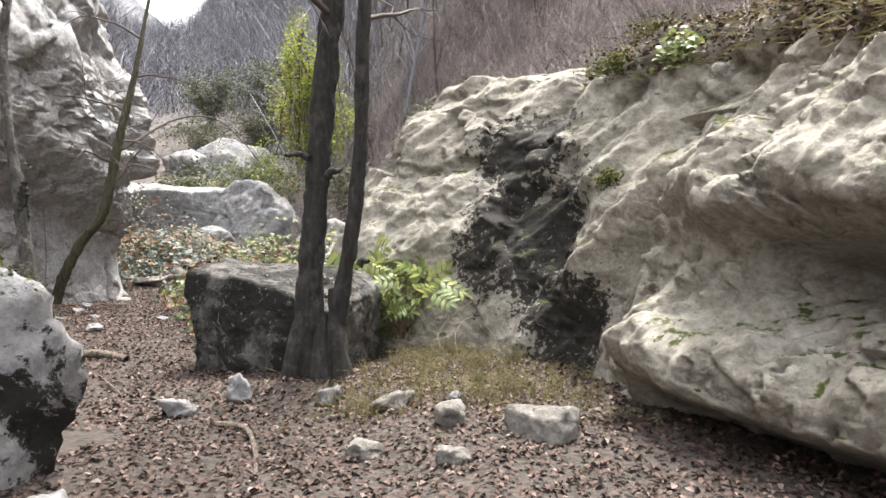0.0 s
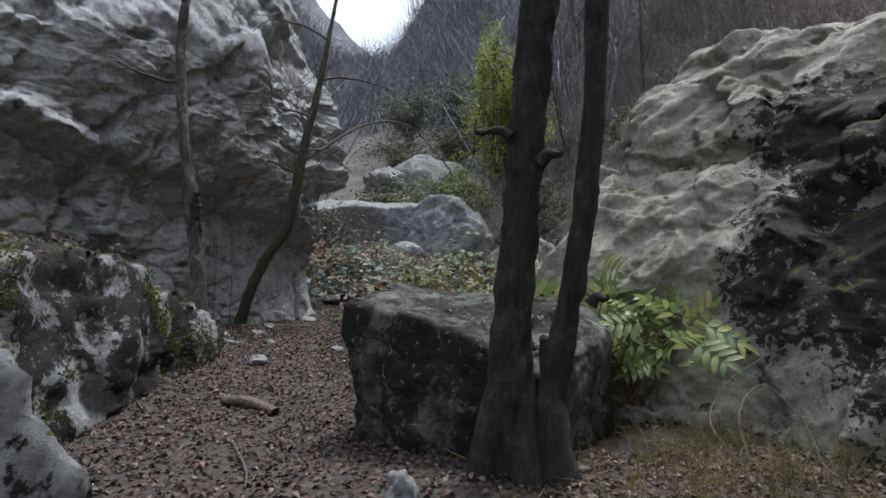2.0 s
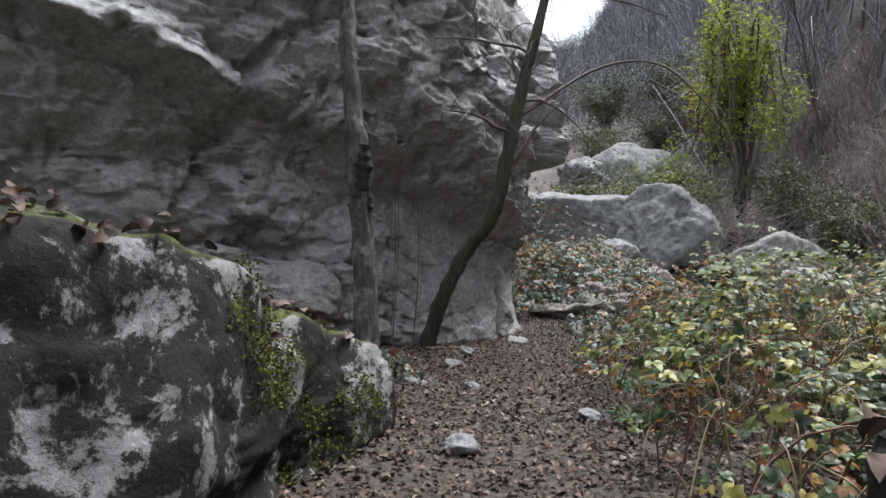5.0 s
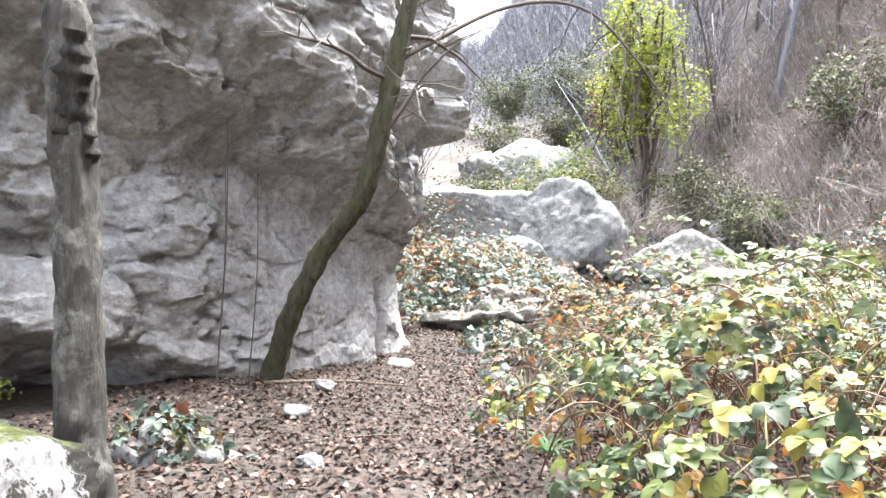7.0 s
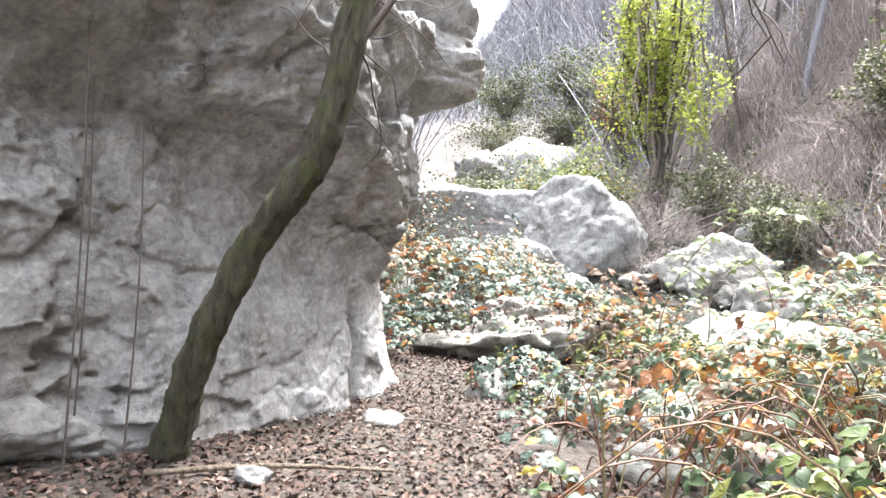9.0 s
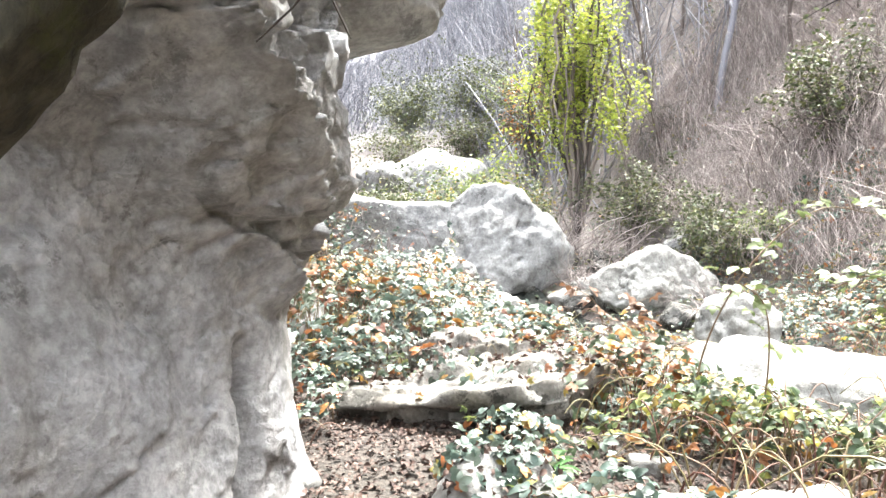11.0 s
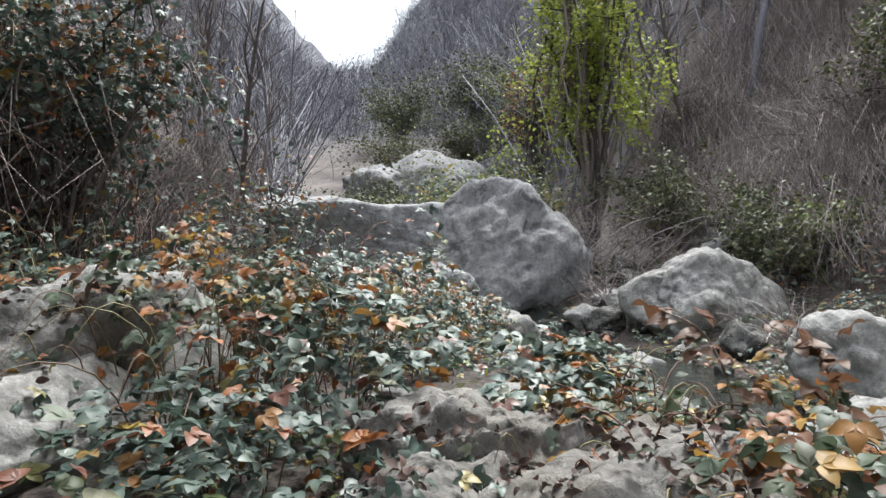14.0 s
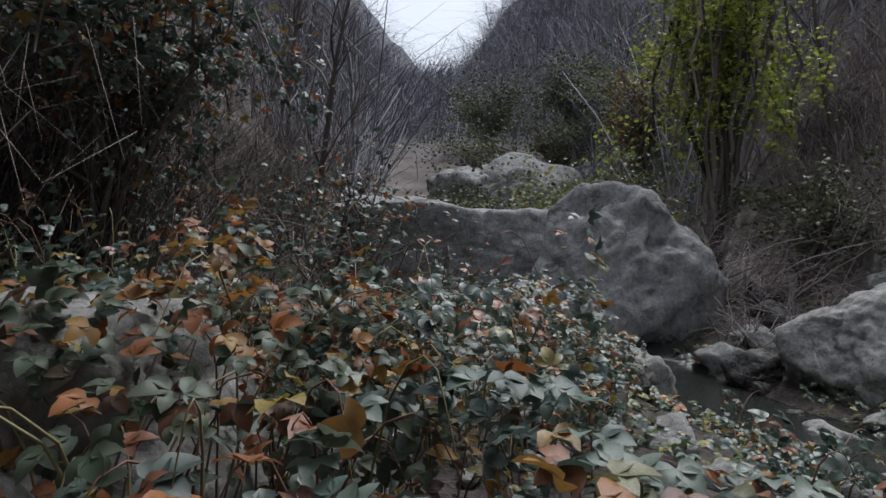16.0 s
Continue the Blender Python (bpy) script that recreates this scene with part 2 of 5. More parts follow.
def twig_material(name, stops, rough=0.9):
    m, N, L, B = node_material(name)
    col = n_ramp(N, L, N.new("ShaderNodeNewGeometry").outputs["Random Per Island"], stops)
    L.new(col, B.inputs["Base Color"])
    B.inputs["Roughness"].default_value = rough
    return m


def ground_material():
    """Soil under leaf litter near the path, passing into grey-brown scrubby hillside, with distance haze coloured into
    the far slopes.
    """
    m, N, L, B = node_material("ground")
    tc = N.new("ShaderNodeTexCoord").outputs["Object"]
    v = N.new("ShaderNodeTexVoronoi")
    v.inputs["Scale"].default_value = 26
    L.new(tc, v.inputs["Vector"])
    litter = n_ramp(N, L, v.outputs["Color"], [(0.1, (0.018, 0.0135, 0.0115)), (0.45, (0.042, 0.031, 0.027)), (0.8, (0.08, 0.061, 0.053))])
    soil = n_ramp(N, L, n_noise(N, L, tc, 6, 9, 0.7), [(0.3, (0.022, 0.019, 0.016)), (0.7, (0.07, 0.06, 0.05))])
    col = n_mix(N, L, n_ramp(N, L, n_noise(N, L, tc, 1.1, 7, 0.65), [(0.4, 0.25), (0.6, 0.9)]), soil, litter)
    scrub = n_ramp(N, L, n_noise(N, L, tc, 0.5, 10, 0.75), [(0.3, (0.04, 0.034, 0.031)), (0.5, (0.11, 0.093, 0.087)), (0.7, (0.2, 0.172, 0.16))])
    xyz = N.new("ShaderNodeSeparateXYZ")
    L.new(tc, xyz.inputs[0])
    col = n_mix(N, L, n_ramp(N, L, n_math(N, L, "MULTIPLY", xyz.outputs["Z"], 0.4), [(0.3, 0.0), (0.8, 1.0)]), col, scrub)
    # painted haze: blue-grey replaces the slope colour as Y grows
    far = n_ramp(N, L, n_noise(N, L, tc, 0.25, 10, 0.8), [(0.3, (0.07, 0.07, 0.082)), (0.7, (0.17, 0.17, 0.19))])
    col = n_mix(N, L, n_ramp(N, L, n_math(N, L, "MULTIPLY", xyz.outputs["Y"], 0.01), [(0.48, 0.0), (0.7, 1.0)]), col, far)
    L.new(col, B.inputs["Base Color"])
    B.inputs["Roughness"].default_value = 0.95
    nrm = n_bump(N, L, v.outputs["Distance"], 0.7, 0.02)
    L.new(n_bump(N, L, n_noise(N, L, tc, 9, 8, 0.7), 0.6, 0.05, nrm), B.inputs["Normal"])
    return m


GROUND = ground_material()
ROCK_GREY = rock_material("limestone_grey", (0.22, 0.22, 0.23), (0.325, 0.325, 0.338), (0.45, 0.45, 0.46), 0.26, 0.0, rust=0.35)
ROCK_WARM = rock_material("limestone_warm", (0.15, 0.138, 0.112), (0.265, 0.245, 0.208), (0.38, 0.365, 0.325), 0.28, 0.55, rust=0.35, patch=[((-1.05, 1.45, 2.5), (0.75, 0.6, 0.75)), ((-1.1, 0.85, 1.6), (0.85, 0.6, 0.95)), ((-0.85, 0.1, 0.75), (0.5, 0.5, 0.7))])
ROCK_MOSSY = rock_material("limestone_mossy", (0.12, 0.12, 0.125), (0.26, 0.26, 0.27), (0.32, 0.315, 0.31), 0.76, 0.72, lichen=0.4)
# first two patches are black stains, the low third paints shade along the foot
ROCK_STAINED_FOOT_SHADE = rock_material("limestone_blackened_foot_shade", (0.13, 0.13, 0.138), (0.24, 0.24, 0.25), (0.31, 0.31, 0.32), 0.86, 0.75, lichen=0.3, patch=[((0.95, 1.3, 0.75), (0.9, 1.0, 0.75)), ((0.2, -1.5, 1.9), (0.9, 0.7, 0.5)), ((1.1, -0.4, 0.25), (0.9, 1.6, 0.35))])
# stained on the square rock; its darkness also serves as shade on stream stones
ROCK_DARK = rock_material("limestone_stained_shaded", (0.03, 0.029, 0.028), (0.07, 0.067, 0.064), (0.16, 0.156, 0.152), 0.78, 0.0, lichen=0.5, patch=[((-0.35, -0.4, 0.85), (0.3, 0.5, 0.3))])
ROCK_PALE = rock_material("limestone_pale", (0.14, 0.135, 0.13), (0.235, 0.23, 0.222), (0.36, 0.355, 0.345), 0.3, 0.15, rust=0.2)
ROCK_BED = rock_material("limestone_bedded", (0.08, 0.074, 0.068), (0.15, 0.142, 0.132), (0.26, 0.25, 0.235), 0.45, 0.1, rust=0.5)
ROCK_FAR = rock_material("limestone_far", (0.12, 0.12, 0.125), (0.2, 0.2, 0.205), (0.32, 0.32, 0.32), 0.36, 0.2, scale=0.8, rust=0.15)
BARK_DARK = bark_material("bark_dark", (0.006, 0.0055, 0.005), (0.05, 0.045, 0.04), (0.17, 0.16, 0.15), 0.25)
BARK_PALE = bark_material("bark_pale", (0.025, 0.022, 0.02), (0.13, 0.12, 0.11), (0.34, 0.33, 0.31), 0.6)
BARK_MOSS = bark_material("bark_mossy", (0.02, 0.018, 0.012), (0.11, 0.1, 0.062), (0.075, 0.085, 0.022), 0.7)
WOOD_GREY = bark_material("dead_wood", (0.1, 0.075, 0.055), (0.25, 0.2, 0.155), amount=0.1)
TWIG_GREY = twig_material("twigs_grey", [(0.0, (0.1, 0.08, 0.078)), (0.5, (0.245, 0.205, 0.2)), (1.0, (0.42, 0.37, 0.355))])
TWIG_BROWN = twig_material("twigs_brown", [(0.0, (0.032, 0.026, 0.024)), (0.6, (0.09, 0.072, 0.066)), (1.0, (0.22, 0.185, 0.17))])
# distance haze is mixed into this twig colour: paler and bluer
TWIG_FAR_HAZED = twig_material("twigs_far_hazed", [(0.0, (0.08, 0.08, 0.1)), (0.6, (0.16, 0.16, 0.19)), (1.0, (0.27, 0.268, 0.29))])
CANE = twig_material("canes", [(0.0, (0.10, 0.035, 0.025)), (0.5, (0.13, 0.075, 0.05)), (1.0, (0.16, 0.15, 0.06))], 0.6)
LITTER = leaf_material("fallen_leaves", [(0.0, (0.013, 0.0085, 0.0078)), (0.4, (0.048, 0.027, 0.023)), (0.8, (0.1, 0.06, 0.05)), (0.93, (0.17, 0.115, 0.096)), (1.0, (0.24, 0.19, 0.17))], 0.7, 0.3, 0.1)
LEAF_DEEP = leaf_material("bramble_deep", [(0.0, (0.03, 0.052, 0.042)), (0.4, (0.07, 0.11, 0.092)), (0.74, (0.14, 0.18, 0.145)), (0.8, (0.24, 0.19, 0.04)), (0.9, (0.30, 0.105, 0.03)), (1.0, (0.13, 0.05, 0.035))])
LEAF_SINGLE = leaf_material("bramble_single", [(0.0, (0.03, 0.052, 0.042)), (0.4, (0.07, 0.11, 0.092)), (0.74, (0.14, 0.18, 0.145)), (0.8, (0.24, 0.19, 0.04)), (0.9, (0.30, 0.105, 0.03)), (1.0, (0.13, 0.05, 0.035))], single=True)
LEAF_LIGHT = leaf_material("bramble_light", [(0.0, (0.022, 0.04, 0.02)), (0.35, (0.055, 0.09, 0.038)), (0.62, (0.12, 0.155, 0.05)), (0.82, (0.24, 0.24, 0.055)), (0.93, (0.34, 0.28, 0.06)), (1.0, (0.2, 0.1, 0.045))], 0.45, 0.5, 0.35)
LEAF_RUST = leaf_material("bramble_rust", [(0.0, (0.035, 0.055, 0.035)), (0.42, (0.085, 0.115, 0.07)), (0.55, (0.09, 0.048, 0.03)), (0.74, (0.28, 0.1, 0.03)), (0.88, (0.33, 0.2, 0.04)), (1.0, (0.13, 0.06, 0.038))], 0.5, 0.4, 0.35)
LEAF_TREE = leaf_material("yellow_green_leaves", [(0.0, (0.16, 0.22, 0.04)), (0.5, (0.32, 0.38, 0.06)), (1.0, (0.46, 0.47, 0.1))], 0.5, 0.4, 0.5)
LEAF_SCRUB = leaf_material("scrub_leaves", [(0.0, (0.03, 0.045, 0.02)), (0.6, (0.07, 0.09, 0.035)), (1.0, (0.17, 0.17, 0.06))], 0.55, 0.4, 0.25)
LEAF_FERN = leaf_material("fern_leaves", [(0.0, (0.12, 0.17, 0.06)), (0.6, (0.22, 0.28, 0.10)), (1.0, (0.36, 0.37, 0.12))], 0.5, 0.4, 0.35)
GRASS = leaf_material("dry_grass", [(0.0, (0.16, 0.13, 0.06)), (0.6, (0.28, 0.23, 0.12)), (1.0, (0.20, 0.22, 0.07))], 0.7, 0.2, 0.25)
MOSS = leaf_material("moss_tufts", [(0.0, (0.02, 0.025, 0.008)), (0.5, (0.06, 0.068, 0.015)), (1.0, (0.15, 0.165, 0.032))], 0.85, 0.1, 0.2)


def water_material():
    m, N, L, B = node_material("stream_water")
    tc = N.new("ShaderNodeTexCoord").outputs["Object"]
    B.inputs["Base Color"].default_value = (0.02, 0.022, 0.02, 1)
    B.inputs["Roughness"].default_value = 0.06
    L.new(n_bump(N, L, n_noise(N, L, tc, 5, 5), 0.5, 0.05), B.inputs["Normal"])
    return m


WATER = water_material()

# ---- ground ----
u = np.linspace(-1, 1, 420)
gx = -4 + 95 * np.sinh(4.2 * u) / math.sinh(4.2)
gy = 12 + 148 * np.sinh(4.6 * u) / math.sinh(4.6)
GX, GY = np.meshgrid(gx, gy, indexing="ij")
gi, gj = np.meshgrid(np.arange(419), np.arange(419), indexing="ij")
quads = np.stack([gi * 420 + gj, (gi + 1) * 420 + gj, (gi + 1) * 420 + gj + 1, gi * 420 + gj + 1], -1).reshape(-1, 4)
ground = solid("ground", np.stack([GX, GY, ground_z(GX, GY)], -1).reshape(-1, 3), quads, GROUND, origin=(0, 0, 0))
tagged(ground, "brown soil under fallen leaves rising into steep scrubby slopes", "ground", kind="structure")


# ---- rocks ----
def ball(level):
    bm = bmesh.new()
    bmesh.ops.create_icosphere(bm, subdivisions=level, radius=1)
    v = np.array([x.co[:] for x in bm.verts])
    f = np.array([[x.index for x in q.verts] for q in bm.faces])
    bm.free()
    return v, f


BALLS = {k: ball(k) for k in (3, 4, 5, 6)}


def crags(p, cells, seed, tilt=0.6):
    """Broken faces: the nearest of many scattered points gives each vertex its block, and each block its own height and tilt; about -1 to 1."""
    rng = np.random.default_rng(seed)
    lo, hi = p.min(0), p.max(0)
    c = p[rng.integers(0, len(p), cells)] + rng.normal(size=(cells, 3)) * 0.03 * (hi - lo)
    h, g = rng.uniform(-1, 1, cells), rng.normal(size=(cells, 3))
    g /= np.linalg.norm(g, axis=1)[:, None]
    size = (np.prod(np.maximum(hi - lo, 0.05)) / cells) ** (1 / 3)
    out, gap = np.empty(len(p)), np.empty(len(p))
    w = p + 0.25 * size * np.stack([fbm(p + k * 31.0, 1.2 / size, 3, seed + k) for k in range(3)], -1)
    for a in range(0, len(p), 8192):
        q = w[a:a + 8192]
        d = (q * q).sum(1)[:, None] + (c * c).sum(1)[None] - 2 * q @ c.T
        six = np.argpartition(d, 5, axis=1)[:, :6]
        far = np.take_along_axis(d, six, 1) / size**2
        planes = 0.45 * h[six] + tilt * ((q[:, None] - c[six]) * g[six]).sum(2) / size - 0.55 * far
        planes.sort(axis=1)
        out[a:a + 8192] = planes[:, -1]
        gap[a:a + 8192] = planes[:, -1] - planes[:, -2]
    out = (out - out.mean()) / (out.std() + 1e-9) * 0.75
    seam = np.exp(-((gap / 0.05) ** 2)) * np.clip(0.35 + fbm(p, 0.8 / size, 3, seed + 77) * 1.5, 0, 1)
    return np.clip(out, -2.2, 2.2) - 0.5 * seam


def rock_arrays(place, size, turn=(0, 0, 0), seed=1, level=5, blocky=2.6, cuts=7, rough=0.13, shape=None):
    """A boulder: a rounded block, cut by many planes and broken into faces, roughened at several scales. size: full width, depth, height."""
    rng = np.random.default_rng(seed)
    d, f = BALLS[level]
    box = blocky >= 4
    axes = np.concatenate([np.eye(3), -np.eye(3)]) + rng.normal(size=(6, 3)) * (0.09 if box else 0.25)
    # evenly spread plane directions, each thrown off a little
    many = cuts + 6
    t = np.arange(many) + 0.5
    zz, aa = 1 - 2 * t / many, t * 2.39996 + seed
    rest = np.stack([np.cos(aa) * np.sqrt(1 - zz * zz), np.sin(aa) * np.sqrt(1 - zz * zz), zz], -1) + rng.normal(size=(many, 3)) * 0.28
    n = np.concatenate([axes, rest])
    n /= np.linalg.norm(n, axis=1)[:, None]
    h = np.concatenate([rng.uniform(0.92, 1.0, 6), rng.uniform(1.06, 1.32, many)] if box else [rng.uniform(0.94, 1.2, 6), rng.uniform(0.74, 1.08, many)])
    tip = 70.0 if box else 55.0
    p = d / (((np.maximum(d @ n.T, 0) / h) ** tip).sum(1) ** (1 / tip))[:, None]
    p = p * (np.array(size) / 2)
    if shape:
        p = shape(p)
    s = float(np.mean(size))
    q = p + seed * 7.7
    off = rough * s * (0.14 * fbm(q, 1.5 / s, 4, seed) + 0.05 * fbm(q * [1, 1, 1.7], 3.4 / s, 5, seed + 9, True))
    off += rough * s * (0.30 * crags(p, 26, seed) + 0.26 * crags(p, 110, seed + 1) + 0.16 * crags(p, 480, seed + 2) + (0.07 * crags(p, 2200, seed + 3) if level > 5 else 0))
    off += 0.06 * rough * s * fbm(q, 14 / s, 4, seed + 5, True)
    p = p + d * off[:, None]
    m = np.array(Euler([radians(a) for a in turn]).to_matrix())
    return p @ m.T + np.array(place), f


def boulder(name, place, size, material, label, turn=(0, 0, 0), category="boulder", group="", **more):
    v, f = rock_arrays(place, size, turn, **more)
    ob = solid(name, v, f, material, origin=(place[0], place[1], v[:, 2].min()))
    return tagged(ob, label, category, group)


def great_rock():
    """The house-high overhanging rock: a wall line in plan, and at each place along it a profile of hollow foot, leaning slab, slanting roof and upper face."""
    line = spline([(-13, 2.6), (-10.2, 4.2), (-8.7, 6.0), (-8.0, 7.5), (-7.67, 9.25), (-7.43, 10.5), (-7.25, 11.7), (-7.08, 12.6), (-7.0, 13.4), (-7.2, 14.0), (-8.0, 14.5), (-9.6, 14.8), (-12, 15)], 640)
    tan = np.gradient(line, axis=0)
    tan /= np.linalg.norm(tan, axis=1)[:, None]
    out = np.stack([tan[:, 1], -tan[:, 0]], -1)
    hs = np.concatenate([np.linspace(-0.9, 4.2, 340), np.linspace(4.2, 9.5, 90)[1:]])
    X0, H = np.meshgrid(line[:, 0], hs, indexing="ij")
    Y0 = np.meshgrid(line[:, 1], hs, indexing="ij")[0]
    P = np.stack([X0, Y0, H], -1).reshape(-1, 3)
    warp = fbm(P, 0.5, 4, 31).reshape(H.shape)
    kink = fbm(P, 1.5, 4, 33).reshape(H.shape)
    Hw = H + 0.10 * warp + 0.09 * kink
    y = line[:, 1]
    low = np.interp(y, [5, 8.1, 8.7, 9.6, 10.1, 11.35, 12], [1.25, 1.0, 0.74, 0.45, 0.25, -0.15, -0.4])
    inner = np.interp(y, [5, 7.5, 9.25, 10.5, 11.3, 11.75, 12.5, 12.9, 13.5, 14.2], [2.1, 2.04, 2.0, 1.85, 1.9, 1.62, 1.45, 1.1, 0.82, 0.7])
    outer = np.interp(y, [5, 7.5, 8.6, 9.5, 10.4, 11.7, 12.3, 13, 13.5], [2.9, 2.9, 3.0, 2.92, 2.93, 2.55, 2.1, 1.65, 1.2])
    jut = np.interp(y, [5, 7.5, 8.6, 9.5, 10.4, 11.7, 12.3, 13, 13.5, 14.2], [0.3, 0.34, 0.4, 0.46, 0.6, 0.84, 0.7, 0.36, 0.12, 0.10])
    foot = np.interp(y, [5, 10.5, 11.4, 12.5, 13.4, 14.2], [0.22, 0.3, 0.38, 0.32, 0.27, 0.3])
    hollow = np.interp(y, [5, 9.5, 10.6, 11.3], [1.5, 1.4, 0.8, 0.0])
    off = np.empty(H.shape)
    for k in range(len(y)):
        nodes = [-2.0, low[k] - 0.5, low[k] - 0.12, low[k] + 0.05, inner[k] - 0.35, inner[k], outer[k] - 0.12, outer[k] + 0.04, outer[k] + 1.5, 5.8, 10.5]
        depth = [foot[k] - hollow[k], foot[k] - hollow[k] * 0.95, foot[k] - hollow[k] * 0.35, foot[k], 0.06, 0.0, jut[k] - 0.12, jut[k], jut[k] + 0.14, jut[k] - 0.15, jut[k] - 2.8]
        off[k] = np.interp(Hw[k], nodes, depth)
    yy = Y0
    slab = sstep(10.7, 11.5, yy) * (1 - sstep(-0.1, 0.25, Hw - inner[:, None]))
    upstream = 1 - sstep(10.2, 11.4, yy)
    # the nose that juts out high over its end, above a dark cleft
    off += 0.52 * np.exp(-((yy - 13.85) / 0.36) ** 2) * sstep(2.3, 2.5, Hw) * (1 - sstep(3.6, 5.5, H))
    off -= 0.18 * np.exp(-((yy - 13.55) / 0.16) ** 2) * sstep(1.7, 2.1, H) * (1 - sstep(2.9, 3.4, H))
    # an upright cleft in the slab near its end, and shallow flutes beside it
    cleft = 13.15 + 0.22 * H + 0.08 * kink
    off -= 0.16 * np.exp(-((yy - cleft) / 0.055) ** 2) * (1 - sstep(0.5, 0.8, H))
    off += 0.02 * np.sin(9 * (yy + 0.35 * H + 0.15 * kink)) * slab
    # a second shelf upstream, with its own shadowed underside
    shelf = 2.55 - 0.22 * (yy - 8.5) + 0.2 * kink + 0.12 * warp
    off += 0.28 * sstep(-0.03, 0.12, Hw - shelf) * (1 - sstep(0.15, 0.5, Hw - shelf)) * upstream
    # a hollow in the upper face close to the end, and a bulge above it
    off -= 0.38 * np.exp(-((yy - 12.1) / 0.45) ** 2 - ((H - 4.3 - 0.5 * kink) / 0.7) ** 2)
    # beds dipping towards the end: thin broken steps
    bed = H + 0.34 * (yy - 9) + 0.16 * kink
    rough = 1 - 0.75 * slab
    saw, saw2 = (bed * 2.3) % 1.0, (bed * 6.1 + 0.4 * warp) % 1.0
    off += (0.075 * saw ** 2.5 * np.clip(0.4 + warp, 0, 1) + 0.026 * saw2 ** 2 * np.clip(0.5 + kink, 0, 1)) * rough
    off += 0.06 * warp + 0.02 * fbm(P * [1, 1, 1.8], 1.3, 5, 41, True).reshape(H.shape) * rough
    off += (0.11 * crags(P * [1, 1, 1.2], 150, 51) + 0.075 * crags(P * [1, 1, 1.5], 900, 52) + 0.028 * crags(P * [1, 1, 1.3], 4200, 53)).reshape(H.shape) * rough
    off += 0.007 * fbm(P, 13, 3, 47, True).reshape(H.shape)
    # deep pits in the upper face
    pit = fbm(P * [1, 1, 1.6], 1.5, 3, 61).reshape(H.shape)
    off -= 0.16 * sstep(0.52, 0.75, pit) * sstep(0.1, 0.6, Hw - outer[:, None])
    V = np.stack([X0 + out[:, :1] * off, Y0 + out[:, 1:] * off, H], -1)
    back = V[:, -1] + np.array([-6.0, 1.0, 1.5])
    foot_back = back.copy()
    foot_back[:, 2] = -1
    V = np.concatenate([V, back[:, None], foot_back[:, None]], 1)
    n, k = V.shape[:2]
    i, j = np.meshgrid(np.arange(n - 1), np.arange(k - 1), indexing="ij")
    f = np.stack([i * k + j, (i + 1) * k + j, (i + 1) * k + j + 1, i * k + j + 1], -1).reshape(-1, 4)
    ob = solid("overhanging_rock", V.reshape(-1, 3), f, ROCK_GREY, origin=(-9, 10, -0.5))
    tagged(ob, "huge grey limestone rock overhanging the leaf-covered path", "boulder")


def tilt_top(lo, hi, axis=1):
    """Slopes a rock's upper half from height factor lo to hi along an axis."""
    def go(p):
        q = p.copy()
        a = (p[:, axis] - p[:, axis].min()) / np.ptp(p[:, axis])
        q[:, 2] = np.where(p[:, 2] > 0, p[:, 2] * (lo + (hi - lo) * a), p[:, 2])
        return q
    return go


def terraces(p):
    """Breaks a rock's upper half into thin uneven beds that step back towards its top."""
    q = p.copy()
    bed = p[:, 2] + 0.10 * p[:, 1] + 0.05 * fbm(p, 1.6, 4, 19)
    step = bed * 6.5
    q[:, 2] += np.where(p[:, 2] > -0.1, (np.floor(step) + (step % 1.0) ** 4 - step) / 6.5, 0)
    q[:, :2] *= (1 - 0.05 * np.abs(vnoise(np.stack([np.floor(step) * 3.1, np.arctan2(p[:, 1], p[:, 0]) * 1.5, 0 * step], -1), 3)))[:, None]
    return q


